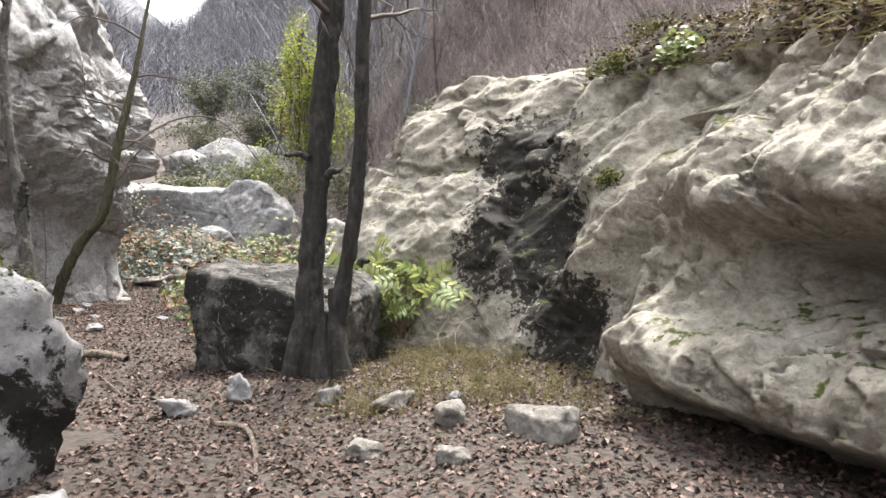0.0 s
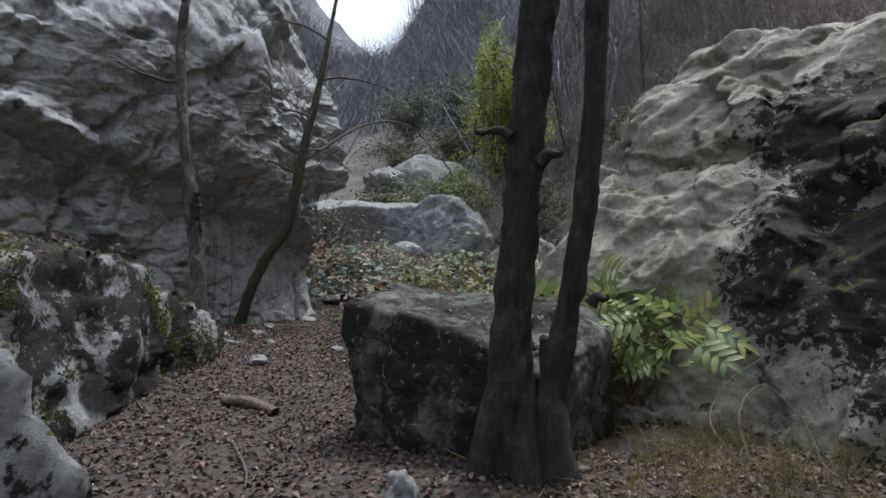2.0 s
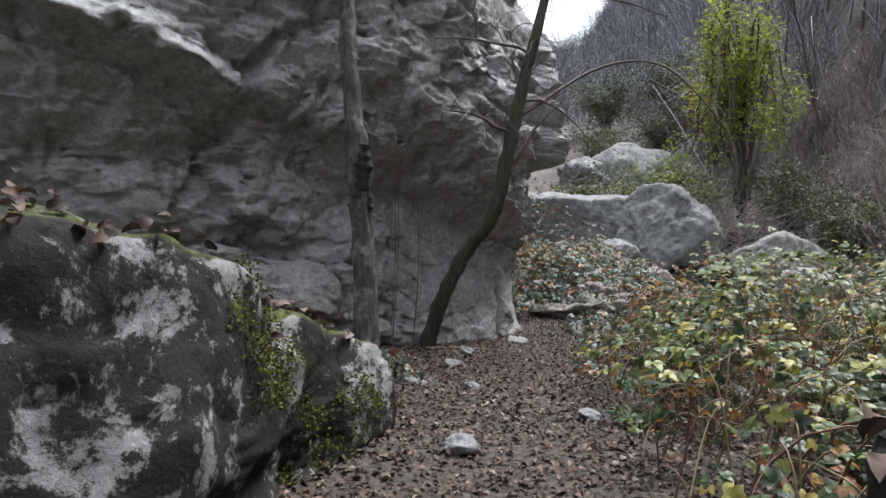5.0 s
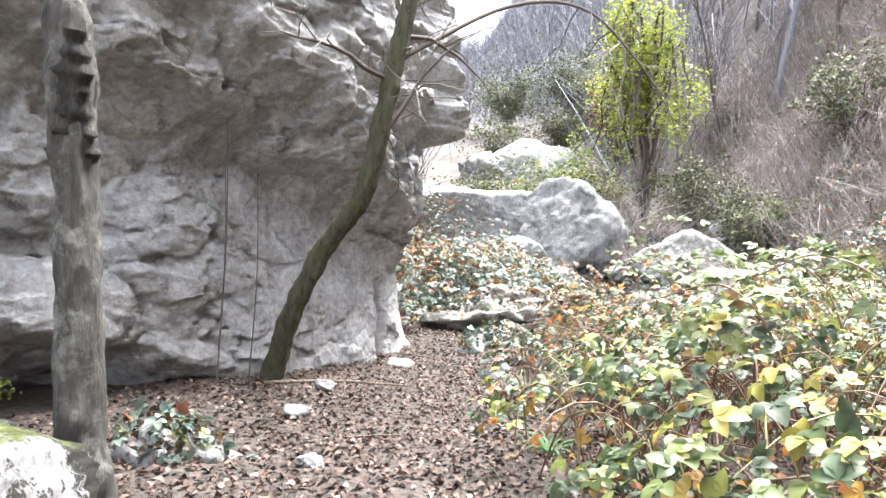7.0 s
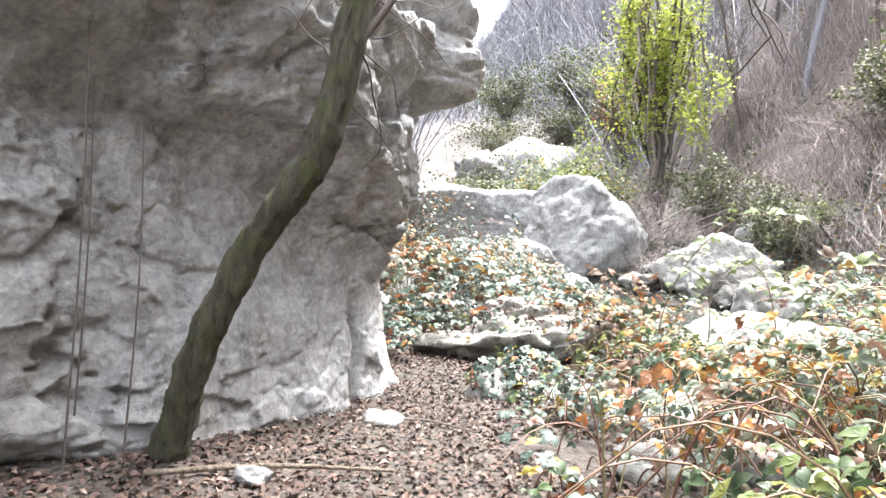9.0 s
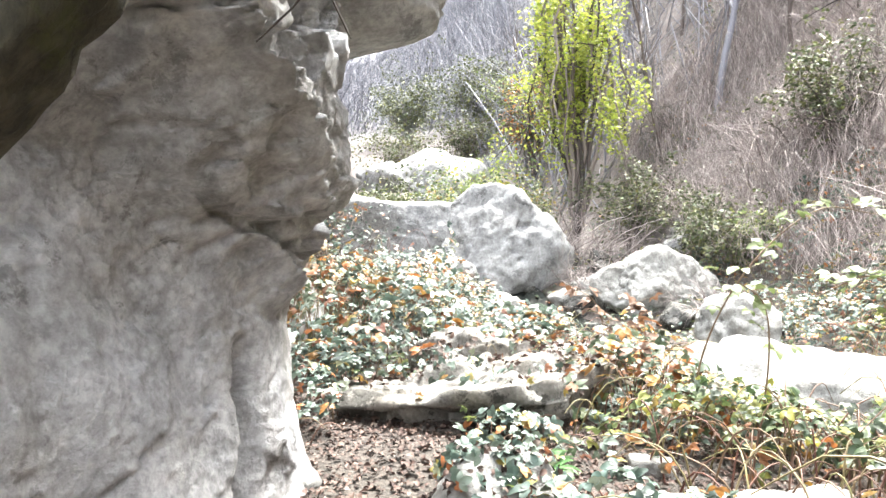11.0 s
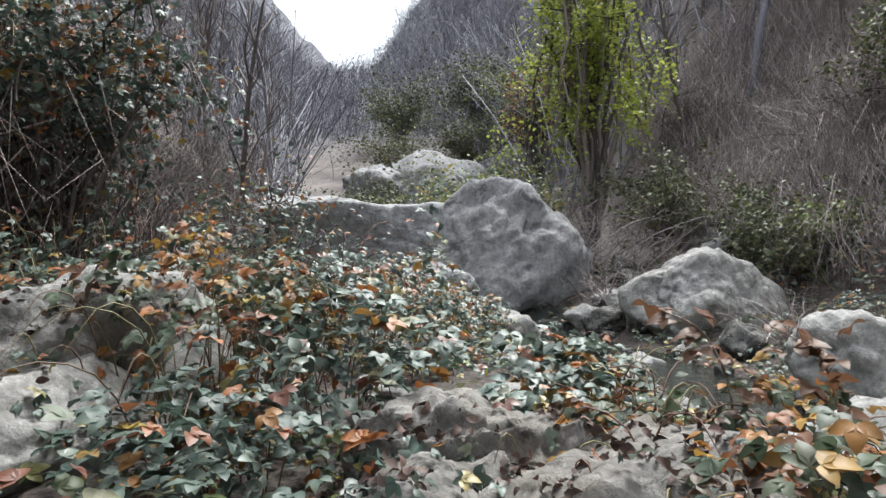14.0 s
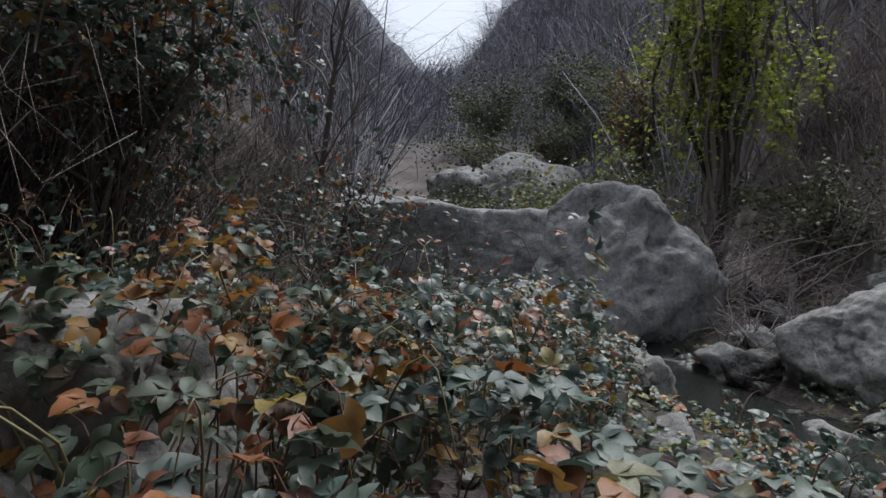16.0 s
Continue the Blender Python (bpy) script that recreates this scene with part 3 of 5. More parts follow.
def beige_rock():
    """The warm boulder: a leaning, shouldered face along a bent foot line, undercut near its end, with a rising earthy top."""
    line = spline([(1.6, 11.0), (-0.6, 9.8), (-1.5, 8.7), (-1.35, 7.8), (-0.35, 7.05), (0.75, 6.4), (1.25, 5.5), (1.4, 4.7), (1.55, 3.85), (1.95, 3.05), (2.9, 2.1), (5.0, 1.5)], 420)
    tan = np.gradient(line, axis=0)
    tan /= np.linalg.norm(tan, axis=1)[:, None]
    out = np.stack([-tan[:, 1], tan[:, 0]], -1)
    out *= -1 if out[200, 0] > 0 else 1
    along = np.linspace(0, 11, 420)
    top = np.interp(along, [0, 2, 3, 4, 5, 6, 7, 8, 9, 11], [1.5, 2.3, 2.9, 3.2, 3.2, 3.2, 3.1, 2.9, 2.7, 2.6])
    h = np.concatenate([np.linspace(0, 1, 190), 1 + np.linspace(0, 1, 70)[1:] ** 1.5 * 1.0])
    A, H = np.meshgrid(along, h, indexing="ij")
    up = np.minimum(H, 1)
    z = -0.35 + up * (top[:, None] + 0.35)
    back = 0.34 * np.maximum(z, 0) + np.interp(A, [0, 4, 6, 11], [0.3, 0.42, 0.30, 0.25]) * np.maximum(z - 0.8, 0) ** 1.6 * 0.55
    flat = np.clip(H - 1, 0, 1)
    back = back + flat * 7.0
    z = z + flat * 7.0 * np.interp(A, [0, 4, 6, 8, 11], [0.10, 0.16, 0.34, 0.45, 0.5])
    near = sstep(5.6, 7.2, A)
    back += near * (0.15 + 0.45 * sstep(6.8, 7.8, A)) * (1 - sstep(-0.05, 0.3, z)) + near * sstep(7.2, 8.2, A) * 0.75 * np.exp(-((z - 1.0) / 0.26) ** 2)
    back -= near * 0.30 * np.exp(-((z - 1.6) / 0.4) ** 2) + near * 0.22 * np.exp(-((z - 0.5) / 0.25) ** 2) + 0.25 * np.exp(-((A - 5.6) / 0.35) ** 2) * sstep(0.4, 1.2, z) * (1 - flat)
    X, Y = line[:, :1] - out[:, :1] * back, line[:, 1:] - out[:, 1:] * back
    P = np.stack([X, Y, z], -1).reshape(-1, 3)
    off = 0.10 * fbm(P, 0.7, 4, 71) + 0.02 * fbm(P * [1, 1, 1.2], 1.7, 5, 72, True) + 0.10 * crags(P, 90, 73) + 0.065 * crags(P, 420, 74) + 0.028 * crags(P, 2600, 76) + 0.01 * fbm(P, 9, 4, 75, True)
    slant = np.stack([A - 0.75 * z, (z + 0.75 * A) * 0.3, 0 * A], -1).reshape(-1, 3)
    off = off + 0.085 * fbm(slant, 1.1, 4, 79, True) + 0.04 * fbm(slant, 3.1, 3, 83, True) + (near * (1 - flat)).ravel() * (0.06 * crags(P, 260, 77) + 0.03 * crags(P, 1500, 78))
    off = off.reshape(A.shape) * (1 - 0.45 * flat)
    V = np.stack([X + out[:, :1] * off, Y + out[:, 1:] * off, z + off * 0.35], -1)
    n, k = A.shape
    i, j = np.meshgrid(np.arange(n - 1), np.arange(k - 1), indexing="ij")
    f = np.stack([i * k + j, i * k + j + 1, (i + 1) * k + j + 1, (i + 1) * k + j], -1).reshape(-1, 4)
    ob = solid("beige_boulder", V.reshape(-1, 3), f, ROCK_WARM, origin=(2, 6, -0.3))
    tagged(ob, "large beige limestone boulder with black stains and mossy ledges", "boulder")
    return V


great_rock()
BEIGE = beige_rock()
SQUARE = boulder("square_rock", (-1.5, 6.36, 0.36), (1.56, 1.2, 1.2), ROCK_DARK, "dark square rock with white lichen beside twin tree", (3, 2, -12), seed=5, level=6, blocky=7, cuts=2, rough=0.06, shape=tilt_top(1.05, 0.72, 0))
LICHEN = boulder("lichen_boulder", (-3.0, 2.95, 0.2), (1.5, 1.2, 2.0), ROCK_MOSSY, "tall grey boulder patched with lichen and moss", (0, 0, 5), seed=8, level=6, blocky=3.2, cuts=6, rough=0.10)
LONG = boulder("long_rock", (-5.6, 6.0, 0.15), (2.5, 4.0, 1.9), ROCK_STAINED_FOOT_SHADE, "long grey rock with black stains, painted foot shade and moss along top", (0, 0, 14), seed=12, level=6, blocky=5, cuts=4, rough=0.085, shape=tilt_top(1.62, 0.32))
boulder("split_boulder", (-8.0, 27.8, 1.25), (3.15, 2.5, 3.15), ROCK_FAR, "rounded grey boulder above the stream bed", (0, 8, 20), seed=36, level=6, blocky=3.2, cuts=2, rough=0.085)
boulder("slab_boulder", (-12.3, 30.0, 1.85), (5.8, 3.6, 2.7), ROCK_FAR, "flat-topped grey slab lying across the stream bed", (8, 3, 12), seed=33, level=6, blocky=5, cuts=4, rough=0.05)
boulder("far_boulder", (-13.7, 42, 5.3), (4.6, 3.4, 3.4), ROCK_FAR, "grey boulder high in the stream bed", (0, 0, 10), seed=35, level=4, cuts=8, rough=0.07)
boulder("stream_boulder", (-4.25, 25.3, 0.55), (2.45, 2.1, 2.2), ROCK_PALE, "smooth pale boulder beside the stream", (0, 0, 15), seed=37, level=6, blocky=2.4, cuts=9, rough=0.07)
for place, size, seed, mat, label in [
    ((-3.45, 21.0, 0.2), (1.3, 1.1, 1.0), 41, ROCK_PALE, "white angular rock among the brambles"),
    ((-3.2, 18.1, -0.2), (2.7, 4.2, 0.8), 42, ROCK_PALE, "flat pale slab beside the stream"),
    ((-0.5, 23.4, 0.4), (2.2, 1.8, 1.8), 43, ROCK_PALE, "smooth pale boulder at the slope's foot"),
    ((-2.5, 29.2, 1.6), (2.4, 2.0, 2.0), 44, ROCK_MOSSY, "moss-grown boulder below the dark thicket"),
    ((-12.6, 38.5, 4.2), (2.6, 2.4, 2.2), 45, ROCK_FAR, "grey boulder upstream of the slab"),
    ((-15.8, 40.5, 4.9), (3.2, 2.6, 2.6), 46, ROCK_FAR, "hollowed grey boulder upstream"),
    ((-10.6, 45.0, 6.4), (2.6, 2.4, 2.2), 48, ROCK_FAR, "small far grey boulder"),
    ((-9.0, 25.4, 0.75), (1.9, 1.3, 1.0), 47, ROCK_FAR, "low pale rock before the slab"),
    ((-6.25, 15.85, 0.0), (2.3, 1.6, 0.75), 49, ROCK_BED, "low flat rock with dry leaves on it"),
    ((-6.45, 16.35, 0.2), (1.1, 0.6, 0.55), 50, ROCK_BED, "flat ledge of rock among brambles"),
    ((-9.0, 16.35, 0.1), (1.9, 1.1, 0.6), 51, ROCK_PALE, "pale flat rock below the overhang"),
    ((-9.1, 17.1, 0.45), (1.8, 0.9, 1.1), 55, ROCK_PALE, "pale rock ledge under the brambles"),
    ((-7.4, 24.2, 0.15), (0.9, 0.8, 0.75), 52, ROCK_PALE, "small rounded stone in the brambles"),
    ((-6.0, 9.35, -0.08), (0.6, 0.5, 0.42), 53, ROCK_MOSSY, "small mossy stone at the path's edge"),
    ((-8.7, 11.2, 0.0), (0.55, 0.45, 0.4), 54, ROCK_GREY, "grey stone under the overhang"),
    ((-4.3, 13.6, -0.1), (0.8, 0.6, 0.4), 58, ROCK_PALE, "pale stone lying in the brambles"),
    ((-5.8, 14.0, -0.12), (0.7, 0.5, 0.35), 59, ROCK_PALE, "flat pale stone beside the path"),
]:
    bedded = mat is ROCK_BED
    boulder("boulder", place, size, mat, label, (0, -6, 15) if bedded else (0, 0, seed * 37 % 180), seed=seed, level=6 if bedded else 5 if size[0] > 1 else 4, blocky=3.4, cuts=4, rough=0.11, shape=terraces if bedded else None)

for x, y, w, h, seed in [(-0.35, 4.55, 0.34, 0.22, 61), (-0.47, 3.75, 0.30, 0.16, 62), (0.05, 4.15, 0.32, 0.26, 63), (0.62, 3.95, 0.44, 0.32, 64), (0.05, 3.6, 0.26, 0.14, 65),
                         (-0.85, 4.85, 0.24, 0.2, 66), (-1.6, 5.0, 0.3, 0.34, 67), (-1.9, 4.6, 0.26, 0.18, 68), (0.1, 4.6, 0.16, 0.12, 69), (-2.7, 7.4, 0.3, 0.2, 70),
                         (-4.3, 7.9, 0.25, 0.15, 71), (-4.0, 9.2, 0.22, 0.12, 72), (-5.9, 10.4, 0.2, 0.14, 73), (-1.75, 2.75, 0.35, 0.22, 74), (-5.2, 9.6, 0.18, 0.1, 75), (-6.2, 11.2, 0.2, 0.12, 76)]:
    w, h = 0.8 * w, 0.7 * h
    boulder("stone", (x, y, gz(x, y) + h * 0.28), (w, w * 0.75, h), ROCK_BED if seed < 66 else ROCK_FAR, "pale angular stone lying in fallen leaves", (0, 12, seed * 53 % 180),
            "stone", "stones on the leafy clearing", seed=seed, level=4, blocky=3.5, cuts=2, rough=0.12)

rng = np.random.default_rng(77)
for k in range(60):
    y = rng.uniform(18.5, 29)
    x = np.interp(y, [19, 22, 24, 26, 30], [-2.6, -3.6, -4.6, -5.4, -4.4]) + rng.normal() * 1.3
    w = rng.uniform(0.25, 0.8)
    # two stones in three are coloured dark for the deep shadow between the boulders
    boulder("stone", (x, y, gz(x, y) + w * 0.15), (w, w * rng.uniform(0.6, 0.9), w * rng.uniform(0.45, 0.75)), ROCK_DARK if k % 3 else ROCK_PALE, "rounded stone in the stream bed", (k * 7 % 25, k * 11 % 30, k * 40), "stone", "stones in the stream bed",
            seed=200 + k, level=4, blocky=2.4, cuts=3, rough=0.09)

rng = np.random.default_rng(79)
for k in range(70):
    y = rng.uniform(12.2, 25)
    x = -0.36 * y - 0.2 + rng.normal() * 0.9 - 0.06 * (y - 12)
    if y < 17 and abs(x + 0.42 * y) < 0.55:
        continue
    w = rng.uniform(0.15, 0.55)
    boulder("stone", (x, y, gz(x, y) + w * 0.12), (w, w * rng.uniform(0.6, 0.95), w * rng.uniform(0.3, 0.6)), ROCK_PALE, "pale flattish stone among creeping plants", (k * 5 % 15, k * 11 % 20, k * 47), "stone", "stones on the valley floor",
            seed=400 + k, level=3, blocky=3.0, cuts=3, rough=0.1)

# the stream: a shallow sheet among the stones
sy = np.linspace(16, 27, 60)
sxc = np.interp(sy, [13, 15, 19, 22, 24, 26, 28], [-1.2, -2.0, -3.6, -5.0, -6.2, -7.6, -9.0])
cols = np.linspace(-1.2, 1.2, 8)
sv = np.stack([sxc[:, None] + cols, np.repeat(sy[:, None], 8, 1), ground_z(sxc, sy, False)[:, None] + 0.28 + 0 * cols], -1).reshape(-1, 3)
si, sj = np.meshgrid(np.arange(59), np.arange(7), indexing="ij")
stream = solid("water", sv, np.stack([si * 8 + sj, si * 8 + sj + 1, (si + 1) * 8 + sj + 1, (si + 1) * 8 + sj], -1).reshape(-1, 4), WATER, origin=(-4, 20, 0))
tagged(stream, "shallow dark stream running between pale stones", "stream", kind="structure")


# ---- trees ----
def limb(rng, start, way, length, radius, heap, level, sides=6, droop=0.0, wander=0.25, kids=3, twig_ratio=0.55):
    n = max(5, int(length * 5) + 3) if level else max(8, int(length * 6))
    pts, d, p = [np.array(start)], np.array(way, float), np.array(start, float)
    for _ in range(n - 1):
        d = d + rng.normal(size=3) * wander * (1.6 / n ** 0.5) + np.array([0, 0, -droop / n])
        d /= np.linalg.norm(d)
        p = p + d * length / (n - 1)
        pts.append(p.copy())
    pts = np.array(pts)
    rad = radius * (1 - np.linspace(0, 1, n) ** 1.3 * 0.85)
    heap.add(*tube(pts, rad, sides if level < 2 else 3))
    if level < 3 and kids:
        for k in range(kids if level else kids + 2):
            i = int(rng.uniform(0.3, 0.98) * (n - 1))
            side = rng.normal(size=3)
            side[2] = abs(side[2]) * 0.6
            go = pts[min(i + 1, n - 1)] - pts[max(i - 1, 0)]
            go = go / np.linalg.norm(go) + side / np.linalg.norm(side) * 0.9
            limb(rng, pts[i], go / np.linalg.norm(go), length * rng.uniform(0.35, 0.7) * (1 if level else 0.8), rad[i] * twig_ratio, heap, level + 1, sides, droop, wander * 1.15, kids, twig_ratio)
    return pts


def trunk_part(tree, line, radii, material, seed, sides=36, lumps=0.19, label=""):
    pts = spline(line, 150)
    v, f = tube(pts, np.interp(np.linspace(0, 1, 150), np.linspace(0, 1, len(radii)), radii), sides, lumps, seed)
    solid("trunk", v, f, material, tree, label=label)
    return pts[::4]


def branches_part(tree, pts, seed, spots, length, radius, material, droop=0.0, kids=3):
    rng = np.random.default_rng(seed)
    for i in spots:
        h = Heap()
        side = rng.normal(size=3)
        side[2] = 0.5
        limb(rng, pts[i], side / np.linalg.norm(side), length * rng.uniform(0.7, 1.2), radius, h, 1, 5, droop, 0.3, kids)
        solid("branch", *h.arrays(), material, tree)


def twin_tree():
    b = (-1.0, 5.5, gz(-1.0, 5.5) - 0.05)
    t = tagged(empty("twin_tree", b), "dark rough-barked tree with two trunks before square rock", "tree")
    a = trunk_part(t, [(-1.12, 5.5, b[2]), (-1.14, 5.5, 0.8), (-1.08, 5.52, 1.5), (-1.02, 5.52, 2.3), (-0.92, 5.5, 3.3), (-0.75, 5.6, 5.5), (-0.5, 5.9, 8.0)], [0.115, 0.088, 0.085, 0.085, 0.08, 0.065, 0.02], BARK_DARK, 3)
    c = trunk_part(t, [(-0.95, 5.5, b[2]), (-0.9, 5.48, 0.55), (-0.78, 5.46, 1.2), (-0.70, 5.46, 1.9), (-0.68, 5.46, 2.6), (-0.64, 5.42, 3.4), (-0.5, 5.3, 5.5), (-0.1, 5.0, 8.0)], [0.11, 0.062, 0.052, 0.05, 0.048, 0.045, 0.04, 0.015], BARK_DARK, 4)
    for x, y, r, s, hh in [(-1.3, 5.4, 0.08, 5, 0.9), (-0.82, 5.4, 0.09, 6, 0.8), (-1.02, 5.36, 0.09, 7, 0.6)]:
        v, f = tube(spline([(x, y, b[2] - 0.05), (x * 0.7 - 0.32, y + 0.05, hh * 0.5), (x * 0.4 - 0.62, y + 0.1, hh)], 14), np.linspace(r, 0.03, 14), 10, 0.12, s)
        solid("root_stem", v, f, BARK_DARK, t)
    for p, way, ln in [((-1.13, 5.45, 1.9), (-1, -0.3, 0.25), 0.2), ((-0.98, 5.45, 1.75), (1, -0.4, 0.5), 0.16), ((-0.7, 5.4, 1.0), (0.8, -0.4, 0.6), 0.12)]:
        w = np.array(way) / np.linalg.norm(way)
        v, f = tube(np.array(p) + w * np.linspace(0, ln, 14)[:, None] + np.sin(np.linspace(0, 5, 14))[:, None] * [0, 0.01, 0.02], np.linspace(0.03, 0.01, 14), 9, 0.3, 2)
        solid("snag", v, f, BARK_DARK, t)
    branches_part(t, a, 5, (24, 29, 33, 36), 1.8, 0.03, TWIG_BROWN, 0.9)
    branches_part(t, c, 6, (25, 30, 34, 37), 1.6, 0.025, TWIG_BROWN, 0.9)


def broken_tree():
    b = (-5.36, 8.4, 0.0)
    t = tagged(empty("broken_tree", b), "pale-barked leaning tree with a broken side stem", "tree")
    a = trunk_part(t, [(-5.32, 8.38, -0.1), (-5.4, 8.4, 0.6), (-5.47, 8.42, 1.3), (-5.5, 8.42, 1.75), (-5.6, 8.45, 2.2), (-5.72, 8.5, 3.0), (-5.75, 8.6, 4.2), (-5.5, 8.9, 6.5)], [0.10, 0.07, 0.066, 0.074, 0.054, 0.05, 0.045, 0.02], BARK_PALE, 11)
    v, f = tube(spline([(-5.48, 8.41, 1.45), (-5.44, 8.38, 1.68), (-5.4, 8.36, 1.9)], 22), np.linspace(0.05, 0.026, 22) * (1 + 0.18 * np.sin(np.arange(22) * 1.9)), 18, 0.45, 12)
    solid("broken_stem", v, f, BARK_DARK, t, label="splintered dark stump of a stem")
    branches_part(t, a, 15, (28, 32, 36), 1.4, 0.025, TWIG_BROWN, 0.6)


def leaning_tree():
    b = (-6.95, 11.4, -0.15)
    t = tagged(empty("leaning_tree", b), "mossy tree leaning out from the overhanging rock's foot", "tree")
    a = trunk_part(t, [(-6.86, 11.25, -0.3), (-6.7, 11.2, 0.15), (-6.5, 11.15, 0.6), (-6.27, 11.2, 1.05), (-5.93, 11.23, 1.52), (-5.8, 11.3, 2.1), (-5.7, 11.4, 2.8), (-5.5, 11.7, 4.2), (-5.4, 12.2, 6.0)], [0.10, 0.075, 0.07, 0.07, 0.07, 0.065, 0.06, 0.04, 0.015], BARK_MOSS, 21)
    branches_part(t, a, 25, (22, 26, 28, 30, 32, 34, 36), 1.5, 0.022, TWIG_BROWN, 1.2)
    h = Heap()
    v, f = tube(spline([a[27], (-5.2, 12.6, 3.4), (-4.6, 13.2, 3.5), (-4.1, 13.6, 3.0), (-3.8, 13.9, 2.5)], 24), np.linspace(0.024, 0.005, 24), 6)
    h.add(v, f)
    r2 = np.random.default_rng(9)
    for k in range(9):
        limb(r2, v[6 * int(r2.integers(6, 22))], (r2.normal(), r2.normal(), -0.5), 0.7, 0.008, h, 2, 4, 0.8, 0.3, 3)
    solid("branch", *h.arrays(), TWIG_BROWN, t)
    h = Heap()
    for k in range(46):
        p = a[int(r2.integers(23, 34))] + r2.normal(size=3) * [0.08, 0.08, 0.1]
        pts = [p]
        d = np.array([r2.normal() * 0.5 - 0.1, r2.uniform(0.2, 1.0), r2.uniform(-0.6, 0.8)])
        for j in range(5):
            d = d + r2.normal(size=3) * 0.55 + [0, 0, -0.1]
            pts.append(pts[-1] + d / np.linalg.norm(d) * 0.16)
        h.add(*tube(spline(pts, 18), np.linspace(0.0055, 0.002, 18), 5))
    solid("creeper", *h.arrays(), TWIG_BROWN, t, label="tangled brown creeper stems")["kind"] = "stuff"


twin_tree(), broken_tree(), leaning_tree()


# ---- leaves ----
def leaflet(width=0.55, fold=0.12, curl=0.12):
    """An ovate leaf, 1 long, folded along its rib and curled at the tip; 9 points, 8 triangles."""
    v = [(0, 0, 0), (0, 0.33, 0.02), (0, 0.68, 0.0), (0, 1, -curl), (-width * 0.42, 0.2, fold * 0.8), (-width * 0.5, 0.5, fold), (-width * 0.3, 0.8, fold * 0.4 - curl * 0.4)]
    v += [(width * 0.42, 0.2, fold * 0.8), (width * 0.5, 0.5, fold), (width * 0.3, 0.8, fold * 0.4 - curl * 0.4)]
    f = [(0, 1, 4), (4, 1, 5), (1, 2, 5), (5, 2, 6), (2, 3, 6), (0, 7, 1), (7, 8, 1), (1, 8, 2), (8, 9, 2), (2, 9, 3)]
    return np.array(v), np.array(f)


def compound(angles, sizes, width=0.62, fold=0.12):
    """Several leaflets that share their base point, so that the whole is one leaf."""
    lv, lf = leaflet(width, fold, 0.16)
    v, f = [np.zeros(3)], []
    for a, s in zip(angles, sizes):
        c, w = math.cos(radians(a)), math.sin(radians(a))
        q = (lv * s) @ np.array([[c, -w, 0], [w, c, 0], [0, 0, 1]]).T
        n = len(v)
        v.extend(q[1:])
        f.extend([[0 if i == 0 else n + i - 1 for i in t] for t in lf])
    return np.array(v), np.array(f)


BRAMBLE = compound((0, 62, -62), (1.0, 0.8, 0.8))
SIMPLE = leaflet(0.6, 0.1, 0.15)


def pinnate(pairs=4):
    """A feathered leaf, 1 long: leaflets in pairs along a thin rib."""
    lv, lf = leaflet(0.34, 0.06, 0.12)
    h = Heap()
    h.add([(-0.008, 0, 0), (0.008, 0, 0), (0.003, 0.8, 0.03), (-0.003, 0.8, 0.03)], [(0, 1, 2), (0, 2, 3)])
    for k in range(pairs):
        for a in (58, -58):
            c, w = math.cos(radians(a)), math.sin(radians(a))
            h.add((lv * (0.42 - 0.03 * k)) @ np.array([[c, -w, 0], [w, c, 0], [0, 0, 1]]).T + [0, 0.2 + 0.17 * k, 0.02], lf)
    h.add(lv * 0.36 + [0, 0.74, 0.02], lf)
    return h.arrays()


PINNATE = pinnate()
OAK = leaflet(0.62, 0.2, 0.3)
BLADE = (np.array([(-0.03, 0, 0), (0.03, 0, 0), (-0.022, 0.5, 0.05), (0.022, 0.5, 0.05), (0, 1, -0.12)]), np.array([(0, 1, 3), (0, 3, 2), (2, 3, 4)]))


def scatter(template, places, normals, sizes, rng, spin=None):
    """Copies of a leaf as one mesh: each at its place, facing along its normal, turned at random."""
    tv, tf = template
    n = len(places)
    z = normals / (np.linalg.norm(normals, axis=1)[:, None] + 1e-9)
    a = rng.uniform(0, 2 * math.pi, n) if spin is None else spin
    ref = np.stack([np.cos(a), np.sin(a), 0.001 + 0 * a], -1)
    y = ref - z * (ref * z).sum(1)[:, None]
    y /= np.linalg.norm(y, axis=1)[:, None] + 1e-9
    x = np.cross(y, z)
    v = places[:, None] + sizes[:, None, None] * (tv[None, :, 0:1] * x[:, None] + tv[None, :, 1:2] * y[:, None] + tv[None, :, 2:3] * z[:, None])
    f = tf[None] + (np.arange(n) * len(tv))[:, None, None]
    return v.reshape(-1, 3), f.reshape(-1, 3)


